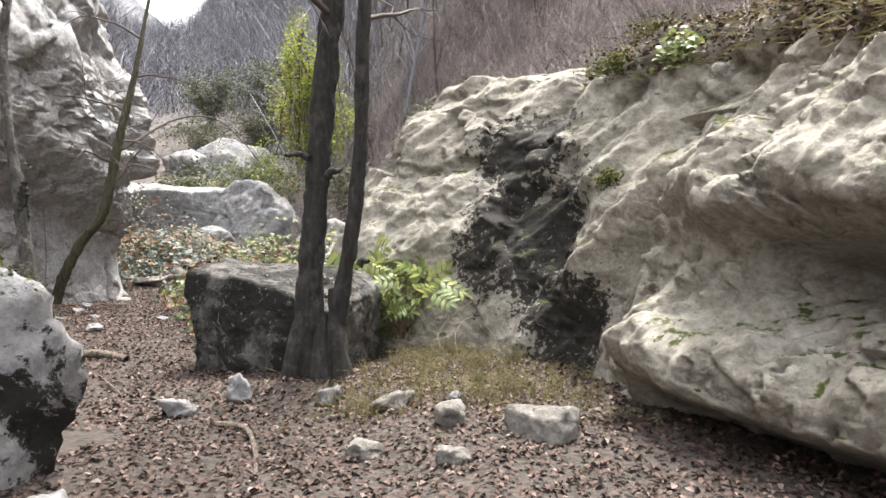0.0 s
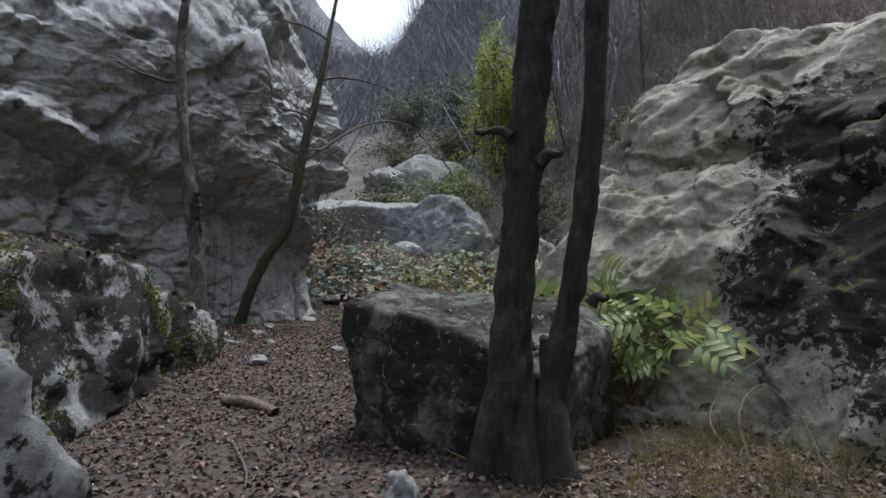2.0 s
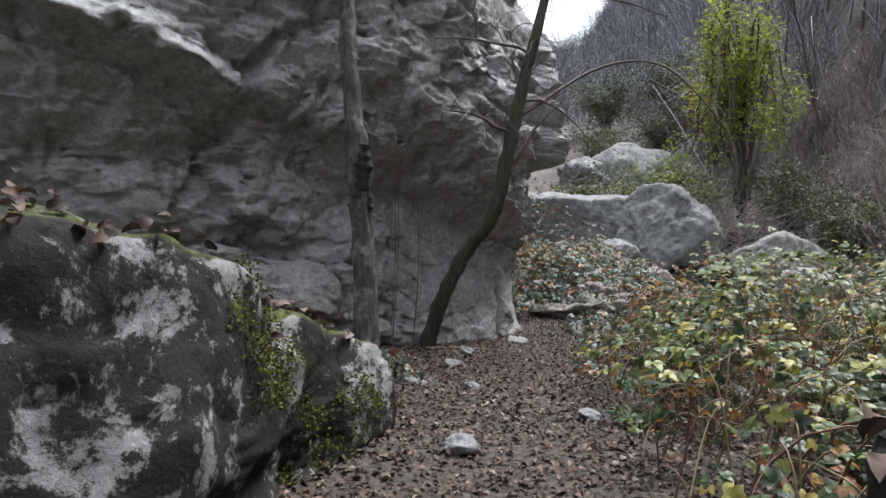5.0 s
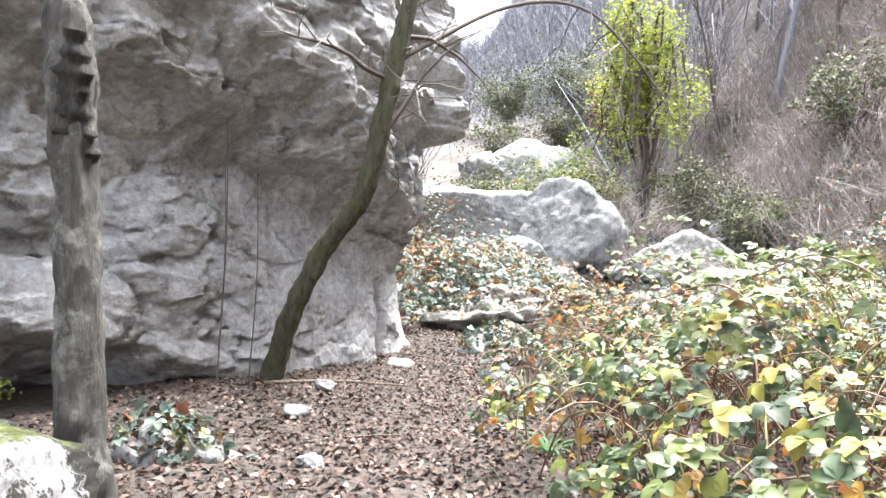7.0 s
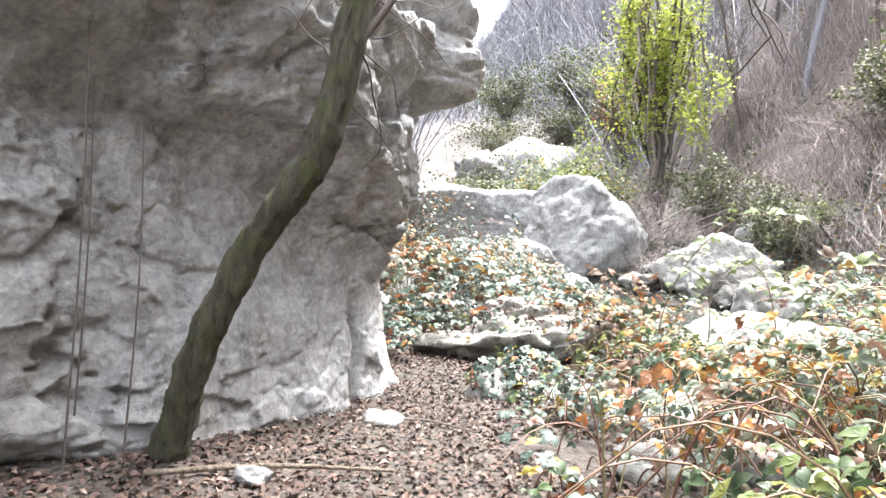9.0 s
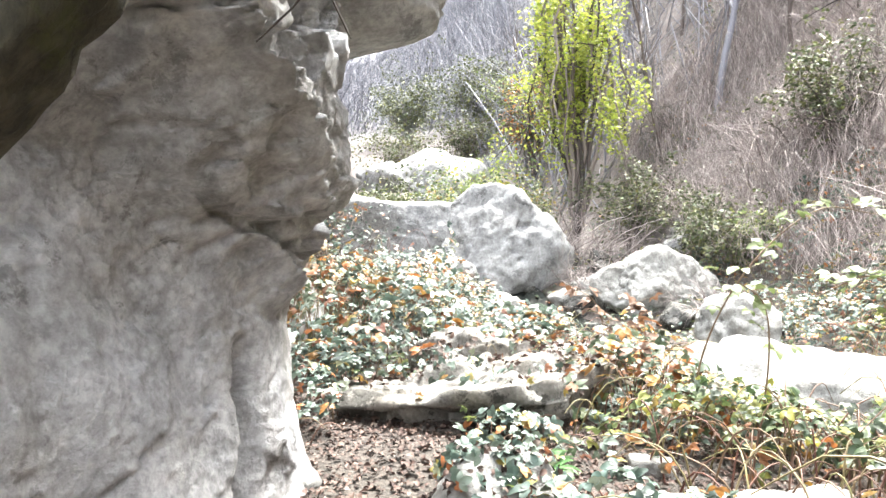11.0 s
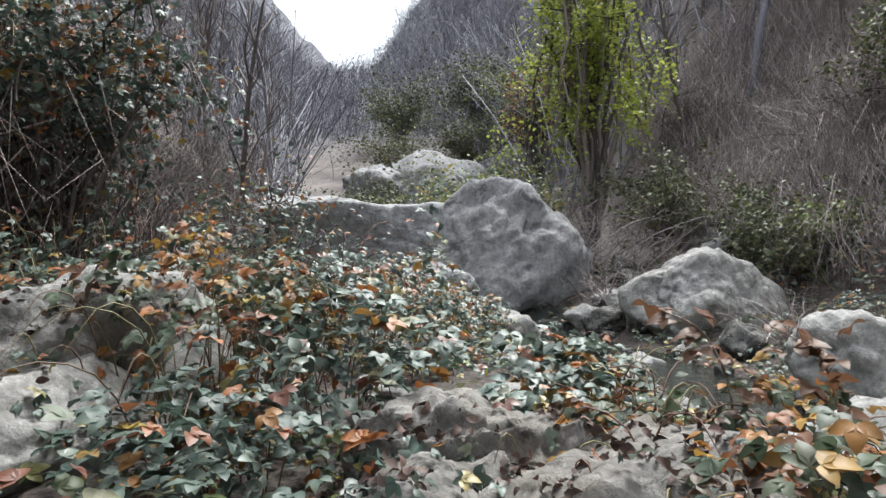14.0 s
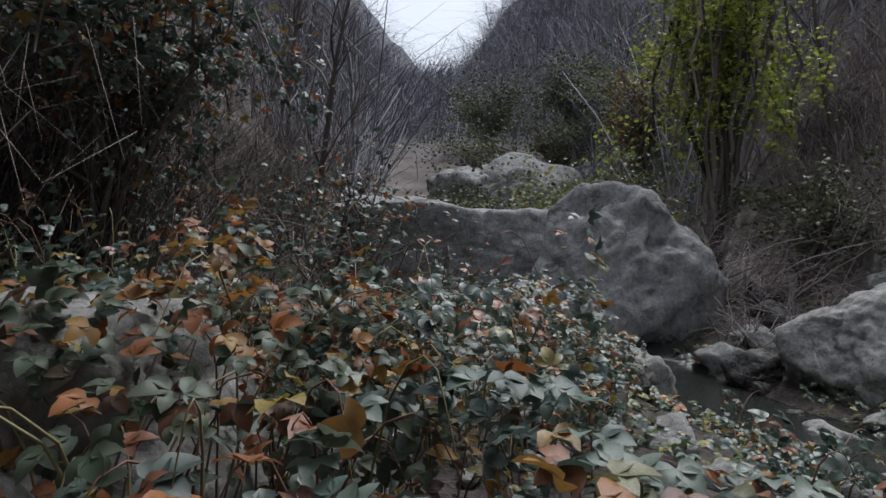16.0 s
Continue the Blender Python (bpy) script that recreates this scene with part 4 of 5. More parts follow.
def bramble_bush(x, y, r, h, material, label, seed, density=260, size=0.085):
    rng = np.random.default_rng(seed)
    g = gz(x, y)
    t = tagged(empty("bramble_bush", (x, y, g)), label, "bramble", "brambles beside the path")
    near = 15 < y < 19.5
    size, density = (0.084, 260) if near else (0.066, 330)
    n = int(density * r * r * 3.1)
    rad, ang = r * np.sqrt(rng.uniform(0, 1, n)), rng.uniform(0, 2 * math.pi, n)
    rad = rad * (1 + 0.18 * np.sin(3 * ang + seed) + 0.12 * np.sin(7 * ang + 2 * seed))
    px, py = x + rad * np.cos(ang), y + rad * np.sin(ang)
    gaps = fbm(np.stack([px, py, 0 * px], -1), 1.3, 3, seed + 50) > -0.26
    gaps &= off_path(px, py)
    rad, ang, px, py = rad[gaps], ang[gaps], px[gaps], py[gaps]
    n = len(px)
    dome = np.sqrt(np.clip(1 - (rad / r) ** 2 * 0.7, 0.1, 1))
    lump = fbm(np.stack([px, py, 0 * px], -1), 1.6, 3, seed) * 0.34
    high = rng.uniform(size=n) < 0.64
    level = np.where(high, rng.uniform(0.78, 1.15, n), rng.uniform(0.15, 0.8, n))
    pz = ground_z(px, py) + h * np.clip(dome + lump, 0.08, 1.35) * level + 0.03
    nrm = np.stack([np.cos(ang) * rad / r * 0.5, np.sin(ang) * rad / r * 0.5 - 0.15, 0.85 + 0 * ang], -1) + rng.normal(size=(n, 3)) * 0.36
    at, sz = np.stack([px, py, pz], -1), rng.uniform(0.55, 1.3, n) * size
    solid("foliage", *scatter(BRAMBLE, at[high], nrm[high], sz[high], rng), material, t)
    low = np.where(~high)[0]
    wilt = nrm[low] + rng.normal(size=(len(low), 3)) * 0.5
    solid("withered_foliage", *scatter(BRAMBLE, at[low], wilt, sz[low] * 0.85, rng), LEAF_RUST if material is not LEAF_DEEP else LEAF_DEEP, t)
    hp = Heap()
    for k in range(int((85 if material is not LEAF_DEEP else 40) * r) + 5):
        a0, r0 = rng.uniform(0, 2 * math.pi), r * math.sqrt(rng.uniform(0.05, 1.0))
        s = np.array([x + r0 * math.cos(a0), y + r0 * math.sin(a0), 0])
        s[2] = gz(s[0], s[1]) - 0.03
        a1, ln = rng.uniform(0, 2 * math.pi), r * rng.uniform(0.15, 0.8)
        tip = np.array([math.cos(a1), math.sin(a1), 0]) * ln
        top = h * rng.uniform(0.6, 1.25) * math.sqrt(1 - 0.5 * (r0 / r) ** 2)
        if not all(off_path(s[0] + q * tip[0], s[1] + q * tip[1]) for q in (0, 0.5, 1)):
            continue
        hp.add(*tube(spline([s, s + tip * 0.3 + [0, 0, top * 0.8], s + tip * 0.7 + [0, 0, top], s + tip + [0, 0, top * 0.75]], 9), np.linspace(0.0065, 0.002, 9), 4))
    solid("cane", *hp.arrays(), CANE, t)["kind"] = "stuff"


LIGHT, DEEP, RUST = "bramble bush with yellow-green leaves", "bramble bush with dark glossy green leaves", "bramble bush with rust and orange autumn leaves"
for k, (x, y, r, h, mat, label) in enumerate([
    (-3.0, 10.4, 1.3, 0.75, LEAF_LIGHT, LIGHT), (-1.2, 10.6, 1.7, 1.0, LEAF_LIGHT, LIGHT), (-2.4, 8.5, 1.2, 0.6, LEAF_LIGHT, LIGHT), (-0.9, 8.7, 1.0, 0.7, LEAF_LIGHT, LIGHT),
    (-3.5, 12.2, 1.3, 0.75, LEAF_RUST, RUST), (-1.9, 12.9, 1.8, 0.95, LEAF_LIGHT, LIGHT), (-4.7, 12.9, 0.75, 0.3, LEAF_DEEP, DEEP), (-4.2, 14.5, 0.9, 0.5, LEAF_LIGHT, LIGHT),
    (-5.0, 15.6, 0.75, 0.45, LEAF_RUST, RUST), (-5.4, 16.5, 0.9, 0.5, LEAF_RUST, RUST), (-6.4, 17.3, 1.0, 0.55, LEAF_DEEP, DEEP), (-7.5, 16.9, 0.8, 0.85, LEAF_DEEP, DEEP),
    (-8.7, 17.6, 1.2, 1.0, LEAF_RUST, RUST), (-8.1, 18.6, 1.2, 1.2, LEAF_DEEP, DEEP), (-9.8, 17.2, 1.2, 0.95, LEAF_DEEP, DEEP), (-6.9, 18.9, 1.1, 0.6, LEAF_DEEP, DEEP),
    (-7.6, 16.1, 0.5, 0.3, LEAF_DEEP, DEEP), (-10.6, 18.8, 1.4, 1.3, LEAF_DEEP, DEEP), (-6.4, 20.6, 1.2, 0.25, LEAF_DEEP, DEEP), (-8.6, 21.0, 1.6, 0.9, LEAF_DEEP, DEEP),
    (-2.6, 14.8, 1.2, 0.7, LEAF_LIGHT, LIGHT), (-9.3, 23.3, 1.6, 0.7, LEAF_RUST, RUST), (-3.3, 9.3, 0.5, 0.28, LEAF_LIGHT, LIGHT), (-5.1, 13.5, 0.4, 0.22, LEAF_DEEP, DEEP),
    (-7.2, 22.8, 1.3, 0.5, LEAF_DEEP, DEEP), (-5.1, 11.6, 0.5, 0.2, LEAF_DEEP, DEEP), (-5.9, 14.75, 0.4, 0.2, LEAF_DEEP, DEEP), (-7.4, 14.9, 0.5, 0.25, LEAF_DEEP, DEEP), (-4.15, 15.3, 0.6, 0.35, LEAF_LIGHT, LIGHT), (-2.2, 22.6, 1.1, 0.5, LEAF_DEEP, DEEP), (-0.9, 20.9, 1.3, 0.7, LEAF_DEEP, DEEP), (-3.2, 26.6, 1.0, 0.6, LEAF_DEEP, DEEP), (-2.0, 21.4, 1.2, 0.45, LEAF_DEEP, DEEP), (-0.9, 19.6, 1.3, 0.7, LEAF_LIGHT, LIGHT), (-1.4, 17.2, 1.4, 0.9, LEAF_LIGHT, LIGHT), (0.6, 21.6, 1.3, 0.7, LEAF_DEEP, DEEP), (-1.2, 25.2, 1.2, 0.6, LEAF_DEEP, DEEP), (-0.6, 15.0, 1.5, 0.9, LEAF_LIGHT, LIGHT),
]):
    bramble_bush(x, y, r, h, mat, label, 300 + k)



def bramble_cane(label, line, leaves, size, material, seed):
    """One long arching cane with leaves on short stalks along its upper half."""
    rng = np.random.default_rng(seed)
    pts = spline([(a, b, gz(a, b) + c) for a, b, c in line], 40)
    t = tagged(empty("bramble_cane", tuple(pts[0])), label, "bramble", "arching bramble canes")
    solid("cane", *tube(pts, np.linspace(0.007, 0.0025, 40), 6, 0.1, seed), CANE, t)
    for k in range(leaves):
        p = pts[int(39 * (0.35 + 0.65 * (k + rng.uniform(0, 0.6)) / leaves)) if k < leaves - 1 else 39]
        side = np.array([rng.normal() * 0.08, rng.normal() * 0.08, rng.uniform(0.0, 0.07)])
        v, f = scatter(BRAMBLE, (p + side)[None], np.array([[rng.normal() * 0.35, rng.normal() * 0.35 - 0.2, 0.9]]), np.array([size * rng.uniform(0.7, 1.2)]), rng)
        stalk, sf = tube(np.linspace(p, p + side, 3), [0.0022, 0.002, 0.0016], 3)
        solid("leaf", v, f, material, t)
        solid("stalk", stalk, sf, CANE, t)


for k, (line, leaves, size, mat) in enumerate([
    ([(-4.75, 15.2, 0), (-4.65, 15.1, 0.7), (-4.4, 15.0, 1.25), (-4.0, 15.1, 1.6), (-3.6, 15.3, 1.65)], 20, 0.095, LEAF_LIGHT),
    ([(-4.3, 15.3, 0), (-4.25, 15.2, 0.6), (-4.3, 15.1, 1.0), (-4.5, 15.0, 1.15)], 10, 0.11, LEAF_LIGHT),
    ([(-3.7, 14.3, 0), (-3.8, 14.2, 0.9), (-3.95, 14.3, 1.2), (-4.2, 14.4, 1.1)], 14, 0.095, LEAF_LIGHT),
    ([(-2.9, 9.6, 0), (-3.0, 9.5, 0.7), (-3.2, 9.5, 1.0), (-3.5, 9.7, 0.95)], 14, 0.095, LEAF_LIGHT),
    ([(-2.3, 10.2, 0), (-2.5, 10.1, 0.9), (-2.8, 10.2, 1.15), (-3.1, 10.4, 1.05)], 14, 0.095, LEAF_LIGHT),
    ([(-2.4, 11.6, 0), (-2.6, 11.5, 0.9), (-2.9, 11.6, 1.2), (-3.3, 11.8, 1.1)], 16, 0.095, LEAF_LIGHT),
    ([(-2.9, 12.6, 0), (-3.1, 12.5, 0.9), (-3.4, 12.6, 1.15), (-3.8, 12.7, 1.05)], 16, 0.095, LEAF_LIGHT),
    ([(-3.2, 13.4, 0), (-3.3, 13.4, 0.8), (-3.6, 13.5, 1.1), (-4.0, 13.6, 1.0)], 16, 0.095, LEAF_LIGHT),
    ([(-5.3, 16.6, 0), (-5.3, 16.6, 0.5), (-5.4, 16.7, 0.8), (-5.6, 16.8, 0.9)], 12, 0.11, LEAF_RUST),
    ([(-4.9, 16.3, 0), (-4.95, 16.3, 0.5), (-5.0, 16.4, 0.75), (-5.1, 16.5, 0.85)], 12, 0.11, LEAF_RUST),
]):
    bramble_cane("arching bramble cane with " + ("yellow-green" if mat is LEAF_LIGHT else "orange and rust") + " leaves", line, leaves, size, mat, 820 + k)

# fallen leaves, thickest on the path
rng = np.random.default_rng(5)
n = 110000
lx, ly = rng.uniform(-8, 3.5, n), rng.uniform(0.5, 15.5, n)
keep = (fbm(np.stack([lx, ly, 0 * lx], -1), 0.8, 3, 8) > -0.85) & (np.abs(lx + 0.42 * ly + rng.normal(size=n) * 0.3 - np.where(ly < 7, 0.8, 0)) < np.where(ly < 7, 3.8, 3.0))
lx, ly = lx[keep], ly[keep]
lp = np.stack([lx, ly, ground_z(lx, ly) + rng.uniform(0.003, 0.02, len(lx))], -1)
ln = np.stack([rng.normal(size=len(lx)) * 0.35, rng.normal(size=len(lx)) * 0.35, np.ones(len(lx))], -1)
tagged(solid("fallen_leaves", *scatter(OAK, lp, ln, rng.uniform(0.025, 0.06, len(lx)), rng), LITTER, origin=(-3, 7, 0)), "dry brown fallen leaves covering the path", "leaf litter", kind="stuff")

# thicket of dead stems hanging down the right-hand slope, and more on the other slopes
def thicket(name, label, n, xr, yr, material, seed, size=1.2, width=0.008, want=None, hang=0.5):
    rng = np.random.default_rng(seed)
    x, y = rng.uniform(*xr, n * 3), rng.uniform(*yr, n * 3)
    ok = want(x, y) if want else np.ones(len(x), bool)
    x, y = x[ok][:n], y[ok][:n]
    n = len(x)
    base = np.stack([x, y, ground_z(x, y) - 0.05], -1)
    a = rng.uniform(0, 2 * math.pi, n)
    out = np.stack([np.cos(a), np.sin(a), 0 * a], -1) * rng.uniform(0.3, 1.3, n)[:, None]
    ln = size * rng.uniform(0.3, 1.5, n)[:, None] * (1 + 0.5 * fbm(base * [1, 1, 0], 0.35, 3, seed))[:, None]
    up = np.array([0, 0, 1.0])
    fall = hang * rng.uniform(0.2, 1.6, n)[:, None]
    p = np.stack([base, base + (out * 0.35 + up * 0.55) * ln, base + (out * 0.8 + up * (0.85 - 0.2 * fall)) * ln, base + (out * 1.2 + up * (0.95 - fall)) * ln], 1)
    p[:, 1:] += rng.normal(size=(n, 3, 3)) * 0.12 * size
    w = width * rng.uniform(0.5, 1.5, n)
    rr = np.array([1.0, 0.75, 0.5, 0.2])
    tri = np.array([(1, 0, 0), (-0.5, 0.87, 0), (-0.5, -0.87, 0)])
    v = (p[:, :, None] + (w[:, None] * rr)[:, :, None, None] * tri[None, None]).reshape(-1, 3)
    q = np.array([[k * 3 + j, k * 3 + (j + 1) % 3, k * 3 + 3 + (j + 1) % 3, k * 3 + 3 + j] for k in range(3) for j in range(3)])
    f = (q[None] + (np.arange(n) * 12)[:, None, None]).reshape(-1, 4)
    return tagged(solid(name, v, f, material, origin=(np.mean(xr), np.mean(yr), 0)), label, "thicket", kind="stuff")


def on_slope(x, y):
    return ground_z(x, y, False) > np.interp(y, [0, 26, 30, 41, 130], [0.6, 0.9, 2.2, 6.0, 41])


def beyond(x, y):
    c = np.interp(y, [30, 41, 130], [-10, -15, -58])
    return (y > 34) & ((np.abs(x - c) > 5) | (y > 56))


thicket("thicket", "dense grey-brown dead stems hanging over the slope", 40000, (-5, 9), (9, 36), TWIG_GREY, 401, 1.0, 0.007, on_slope, 0.8)
thicket("thicket", "thin brown stems on the slope above boulder", 7000, (1, 14), (8, 20), TWIG_GREY, 402, 1.3, 0.008, on_slope, 0.5)
thicket("thicket", "tangled dark twigs on the shaded bank", 12000, (-19, -9.5), (16.5, 36), TWIG_BROWN, 403, 1.6, 0.008, on_slope, 0.5)
# the far brush gets its haze from its colour alone
thicket("far_woods", "grey brush covering the far slopes, distance haze in its colour", 42000, (-75, 20), (34, 130), TWIG_FAR_HAZED, 404, 3.6, 0.03, beyond, 0.2)

# low creeping plants over the stony valley floor
rng = np.random.default_rng(91)
n = 30000
cx, cy = rng.uniform(-13, 3, n), rng.uniform(8, 38, n)
ok = (fbm(np.stack([cx, cy, 0 * cx], -1), 0.55, 3, 12) > -0.25) & (cx + 0.42 * cy > np.where(cy < 15.5, -1.0 + 0.9, -99)) & (np.abs(cx - np.interp(cy, [13, 15, 19, 22, 24, 26, 28], [-1.2, -2.0, -3.6, -5.0, -6.2, -7.6, -9.0])) > 0.9)
ok &= off_path(cx, cy, 0.3) | (cy > 15.8)
cx, cy = cx[ok], cy[ok]
cn = np.stack([rng.normal(size=len(cx)) * 0.4, rng.normal(size=len(cx)) * 0.4 - 0.15, np.ones(len(cx))], -1)
cp = np.stack([cx, cy, ground_z(cx, cy) + rng.uniform(0.03, 0.22, len(cx))], -1)
half = rng.uniform(size=len(cx)) < 0.5
for pick, mat, label in ((half, LEAF_DEEP, "low creeping dark green plants on the valley floor"), (~half, LEAF_LIGHT, "low creeping yellow-green plants on the valley floor")):
    tagged(solid("ground_plants", *scatter(BRAMBLE, cp[pick], cn[pick], rng.uniform(0.05, 0.11, pick.sum()), rng), mat, origin=(-5, 20, 0)), label, "plants", kind="stuff")


def scrub(name, label, place, size, n, material, seed, leaf=0.06, twig=TWIG_BROWN, category="shrub", template=SIMPLE, stems=26, bare=5, droop=0.85):
    """A shrub: arching stems and a loose, uneven cloud of small leaves in clumps."""
    rng = np.random.default_rng(seed)
    x, y = place
    g = gz(x, y)
    t = tagged(empty(name, (x, y, g)), label, category)
    hp = Heap()
    ends = []
    for k in range(stems):
        a = rng.uniform(0, 2 * math.pi)
        go = np.array([math.cos(a) * size[0], math.sin(a) * size[1], 0]) * rng.uniform(0.1, 0.5)
        top = size[2] * rng.uniform(0.55, 1.0)
        pts = spline([(x, y, g - 0.1), np.array((x, y, g)) + go * 0.4 + [0, 0, top * 0.5], np.array((x, y, g)) + go + [0, 0, top], np.array((x, y, g)) + go * 1.35 + [0, 0, top * droop]], 16)
        pts[1:] += rng.normal(size=(15, 3)) * 0.03 * size[0]
        hp.add(*tube(pts, np.linspace(0.012, 0.004, 16) * size[2] * 0.8, 4))
        ends.append(pts[bare:])
        for j in range(3):
            q = pts[rng.integers(bare + 1, 15)]
            w = rng.normal(size=3) * 0.22 * size[0]
            hp.add(*tube(spline([q, q + w * 0.6, q + w + [0, 0, -0.1]], 6), np.linspace(0.005, 0.002, 6) * size[2] * 0.6, 3))
            ends.append(q + w * rng.uniform(0.3, 1, 8)[:, None])
    solid("stem", *hp.arrays(), twig, t)["kind"] = "stuff"
    e = np.concatenate(ends)
    c = e[rng.integers(0, len(e), n)] + rng.normal(size=(n, 3)) * 0.05 * np.array(size)
    nr = rng.normal(size=(n, 3)) * 0.6 + [0, -0.2, 0.8]
    solid("foliage", *scatter(template, c, nr, leaf * rng.uniform(0.6, 1.3, n), rng), material, t)
    return t


scrub("yellow_tree", "slender tree with yellow-green leaves on the slope", (-6.2, 31.5), (3.1, 3.0, 8.8), 8500, LEAF_TREE, 501, 0.13, category="tree", stems=20, bare=6, droop=0.5)
scrub("shrub", "shrub with glossy dark leaves against the shaded bank", (-12.6, 20.2), (2.6, 2.4, 3.6), 4500, LEAF_DEEP, 502, 0.09, template=BRAMBLE)
scrub("shrub", "shrub with dark leaves and bare branches", (-11.2, 22.6), (2.2, 2.2, 2.2), 1200, LEAF_DEEP, 503, 0.09)
scrub("shrub", "tall dark shrub behind the brambles", (-13.6, 18.3), (2.6, 2.6, 3.6), 4000, LEAF_DEEP, 504, 0.09, template=BRAMBLE)
scrub("shrub", "low green shrub on the stream bank", (-2.6, 26.0), (2.0, 2.0, 1.2), 2500, LEAF_SCRUB, 505, 0.09)
scrub("shrub", "rust-brown shrub on the slope", (-8.6, 40.0), (3.0, 3.0, 4.5), 4500, LEAF_RUST, 506, 0.13)
scrub("shrub", "yellow-green low plants on the rocks", (-9.2, 32.6), (4.5, 2.2, 1.3), 4800, LEAF_LIGHT, 507, 0.12)
scrub("shrub", "green shrub beyond the far boulders", (-12.5, 49), (5, 4, 4.2), 6000, LEAF_SCRUB, 508, 0.15, TWIG_FAR_HAZED, stems=40)
scrub("shrub", "green shrub beyond the far boulders", (-18.5, 52), (5, 4, 4.0), 6000, LEAF_SCRUB, 509, 0.15, TWIG_FAR_HAZED, stems=40)
scrub("elder_plant", "light green pinnate-leaved plant before the beige boulder", (-0.45, 7.0), (1.2, 1.0, 0.85), 110, LEAF_FERN, 510, 0.36, CANE, "plant", PINNATE, 16)


# ---- bare trees up the slopes ----
def bare_tree(seed, height, material):
    rng = np.random.default_rng(seed)
    t = empty("bare_tree", (0, 0, 0))
    h = Heap()
    pts = limb(rng, (0, 0, -0.3), (rng.normal() * 0.06, rng.normal() * 0.06, 1), height, 0.012 * height, h, 9, 6, 0, 0.12, 0)
    solid("trunk", *h.arrays(), material, t)
    h = Heap()
    for k in range(13):
        i = int(rng.uniform(0.3, 0.97) * (len(pts) - 1))
        a = rng.uniform(0, 2 * math.pi)
        limb(rng, pts[i], np.array([math.cos(a) * 0.5, math.sin(a) * 0.5, 0.9]) / 1.03, height * rng.uniform(0.16, 0.34), 0.004 * height, h, 1, 4, 0.0, 0.22, 3)
    solid("crown", *h.arrays(), material, t)
    return tagged(t, "slender leafless tree with upright branches", "tree", "bare trees on the slopes")


kinds = [bare_tree(600 + k, 7 + k, TWIG_FAR_HAZED) for k in range(4)] + [bare_tree(620 + k, 6 + k, TWIG_BROWN) for k in range(2)]
rng = np.random.default_rng(88)
spots = []
while len(spots) < 110:
    y = 28 + 95 * rng.uniform() ** 1.4
    c = np.interp(y, [26, 41, 130], [-8, -15, -58])
    x = c + rng.choice([-1, 1]) * rng.uniform(5, 9 + 0.3 * y)
    if np.hypot(x + 5, y - 31) > 2.5:
        spots.append((x, y))
for k, (x, y) in enumerate(spots):
    m = pose(x, y, gz(x, y), rng.uniform(-5, 5), rng.uniform(-5, 5), rng.uniform(0, 360)) @ Matrix.Diagonal((*[rng.uniform(0.8, 1.3)] * 3, 1))
    # trees from y = 48 on take the haze-coloured twigs
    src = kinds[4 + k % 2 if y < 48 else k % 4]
    if k < 6:
        kinds[k].matrix_basis = m
    else:
        c = copy_thing(src, m)
        c.matrix_basis = m


# leafless shrubs that roughen the slopes
def bare_shrub(seed, size, material, label):
    rng = np.random.default_rng(seed)
    t = empty("bare_shrub", (0, 0, 0))
    h = Heap()
    for k in range(30):
        a, lean = rng.uniform(0, 2 * math.pi), rng.uniform(0.2, 1.1)
        way = np.array([math.cos(a) * lean, math.sin(a) * lean, 1.0])
        limb(rng, rng.normal(size=3) * 0.15 * size * [1, 1, 0], way / np.linalg.norm(way), size * rng.uniform(0.6, 1.2), 0.008 * size, h, 1, 3, 1.0, 0.35, 3)
    solid("stem", *h.arrays(), material, t)["kind"] = "stuff"
    return tagged(t, label, "shrub", "leafless shrubs on the slopes")


bushes = [bare_shrub(700 + k, 1.7, TWIG_GREY, "leafless grey shrub with arching tangled twigs") for k in range(2)] + [bare_shrub(720, 1.7, TWIG_BROWN, "leafless brown shrub with arching tangled twigs")]
rng = np.random.default_rng(93)
spots = []
while len(spots) < 95:
    y = rng.uniform(9, 48)
    x = rng.uniform(-22, 12)
    g = gz(x, y)
    if g > np.interp(y, [9, 26, 30, 48], [1.2, 1.6, 3.0, 9.0]) and not (x < -6 and y < 16.5) and g < 12:
        spots.append((x, y, g))
for k, (x, y, g) in enumerate(spots):
    m = pose(x, y, g - 0.1, 0, 0, rng.uniform(0, 360)) @ Matrix.Diagonal((*[rng.uniform(0.6, 1.5)] * 3, 1))
    if k < 3:
        bushes[k].matrix_basis = m
    else:
        copy_thing(bushes[k % 3], m).matrix_basis = m

for x, y, s in [(-5.9, 26.6, 0.9), (-5.2, 25.4, 0.7), (-4.8, 27.6, 1.0), (-6.4, 29.4, 1.5), (-7.2, 30.0, 1.3), (-5.4, 29.6, 1.4), (-3.4, 23.6, 0.7), (-10.4, 22.0, 1.2), (-11.4, 24.5, 1.3), (-10.2, 20.4, 0.9)]:
    m = pose(x, y, gz(x, y) - 0.05, 0, 0, 50 * x) @ Matrix.Diagonal((s, s, s, 1))
    copy_thing(bushes[2 if x < -8 else int(y) % 2], m).matrix_basis = m

scrub("shrub", "ferny green plants by the stream stones", (-2.0, 26.0), (1.6, 1.4, 0.6), 1800, LEAF_FERN, 511, 0.08, stems=30, bare=2)
scrub("shrub", "green shrub at the foot of the slope", (-3.2, 27.5), (2.2, 2.0, 1.6), 2600, LEAF_SCRUB, 512, 0.09)
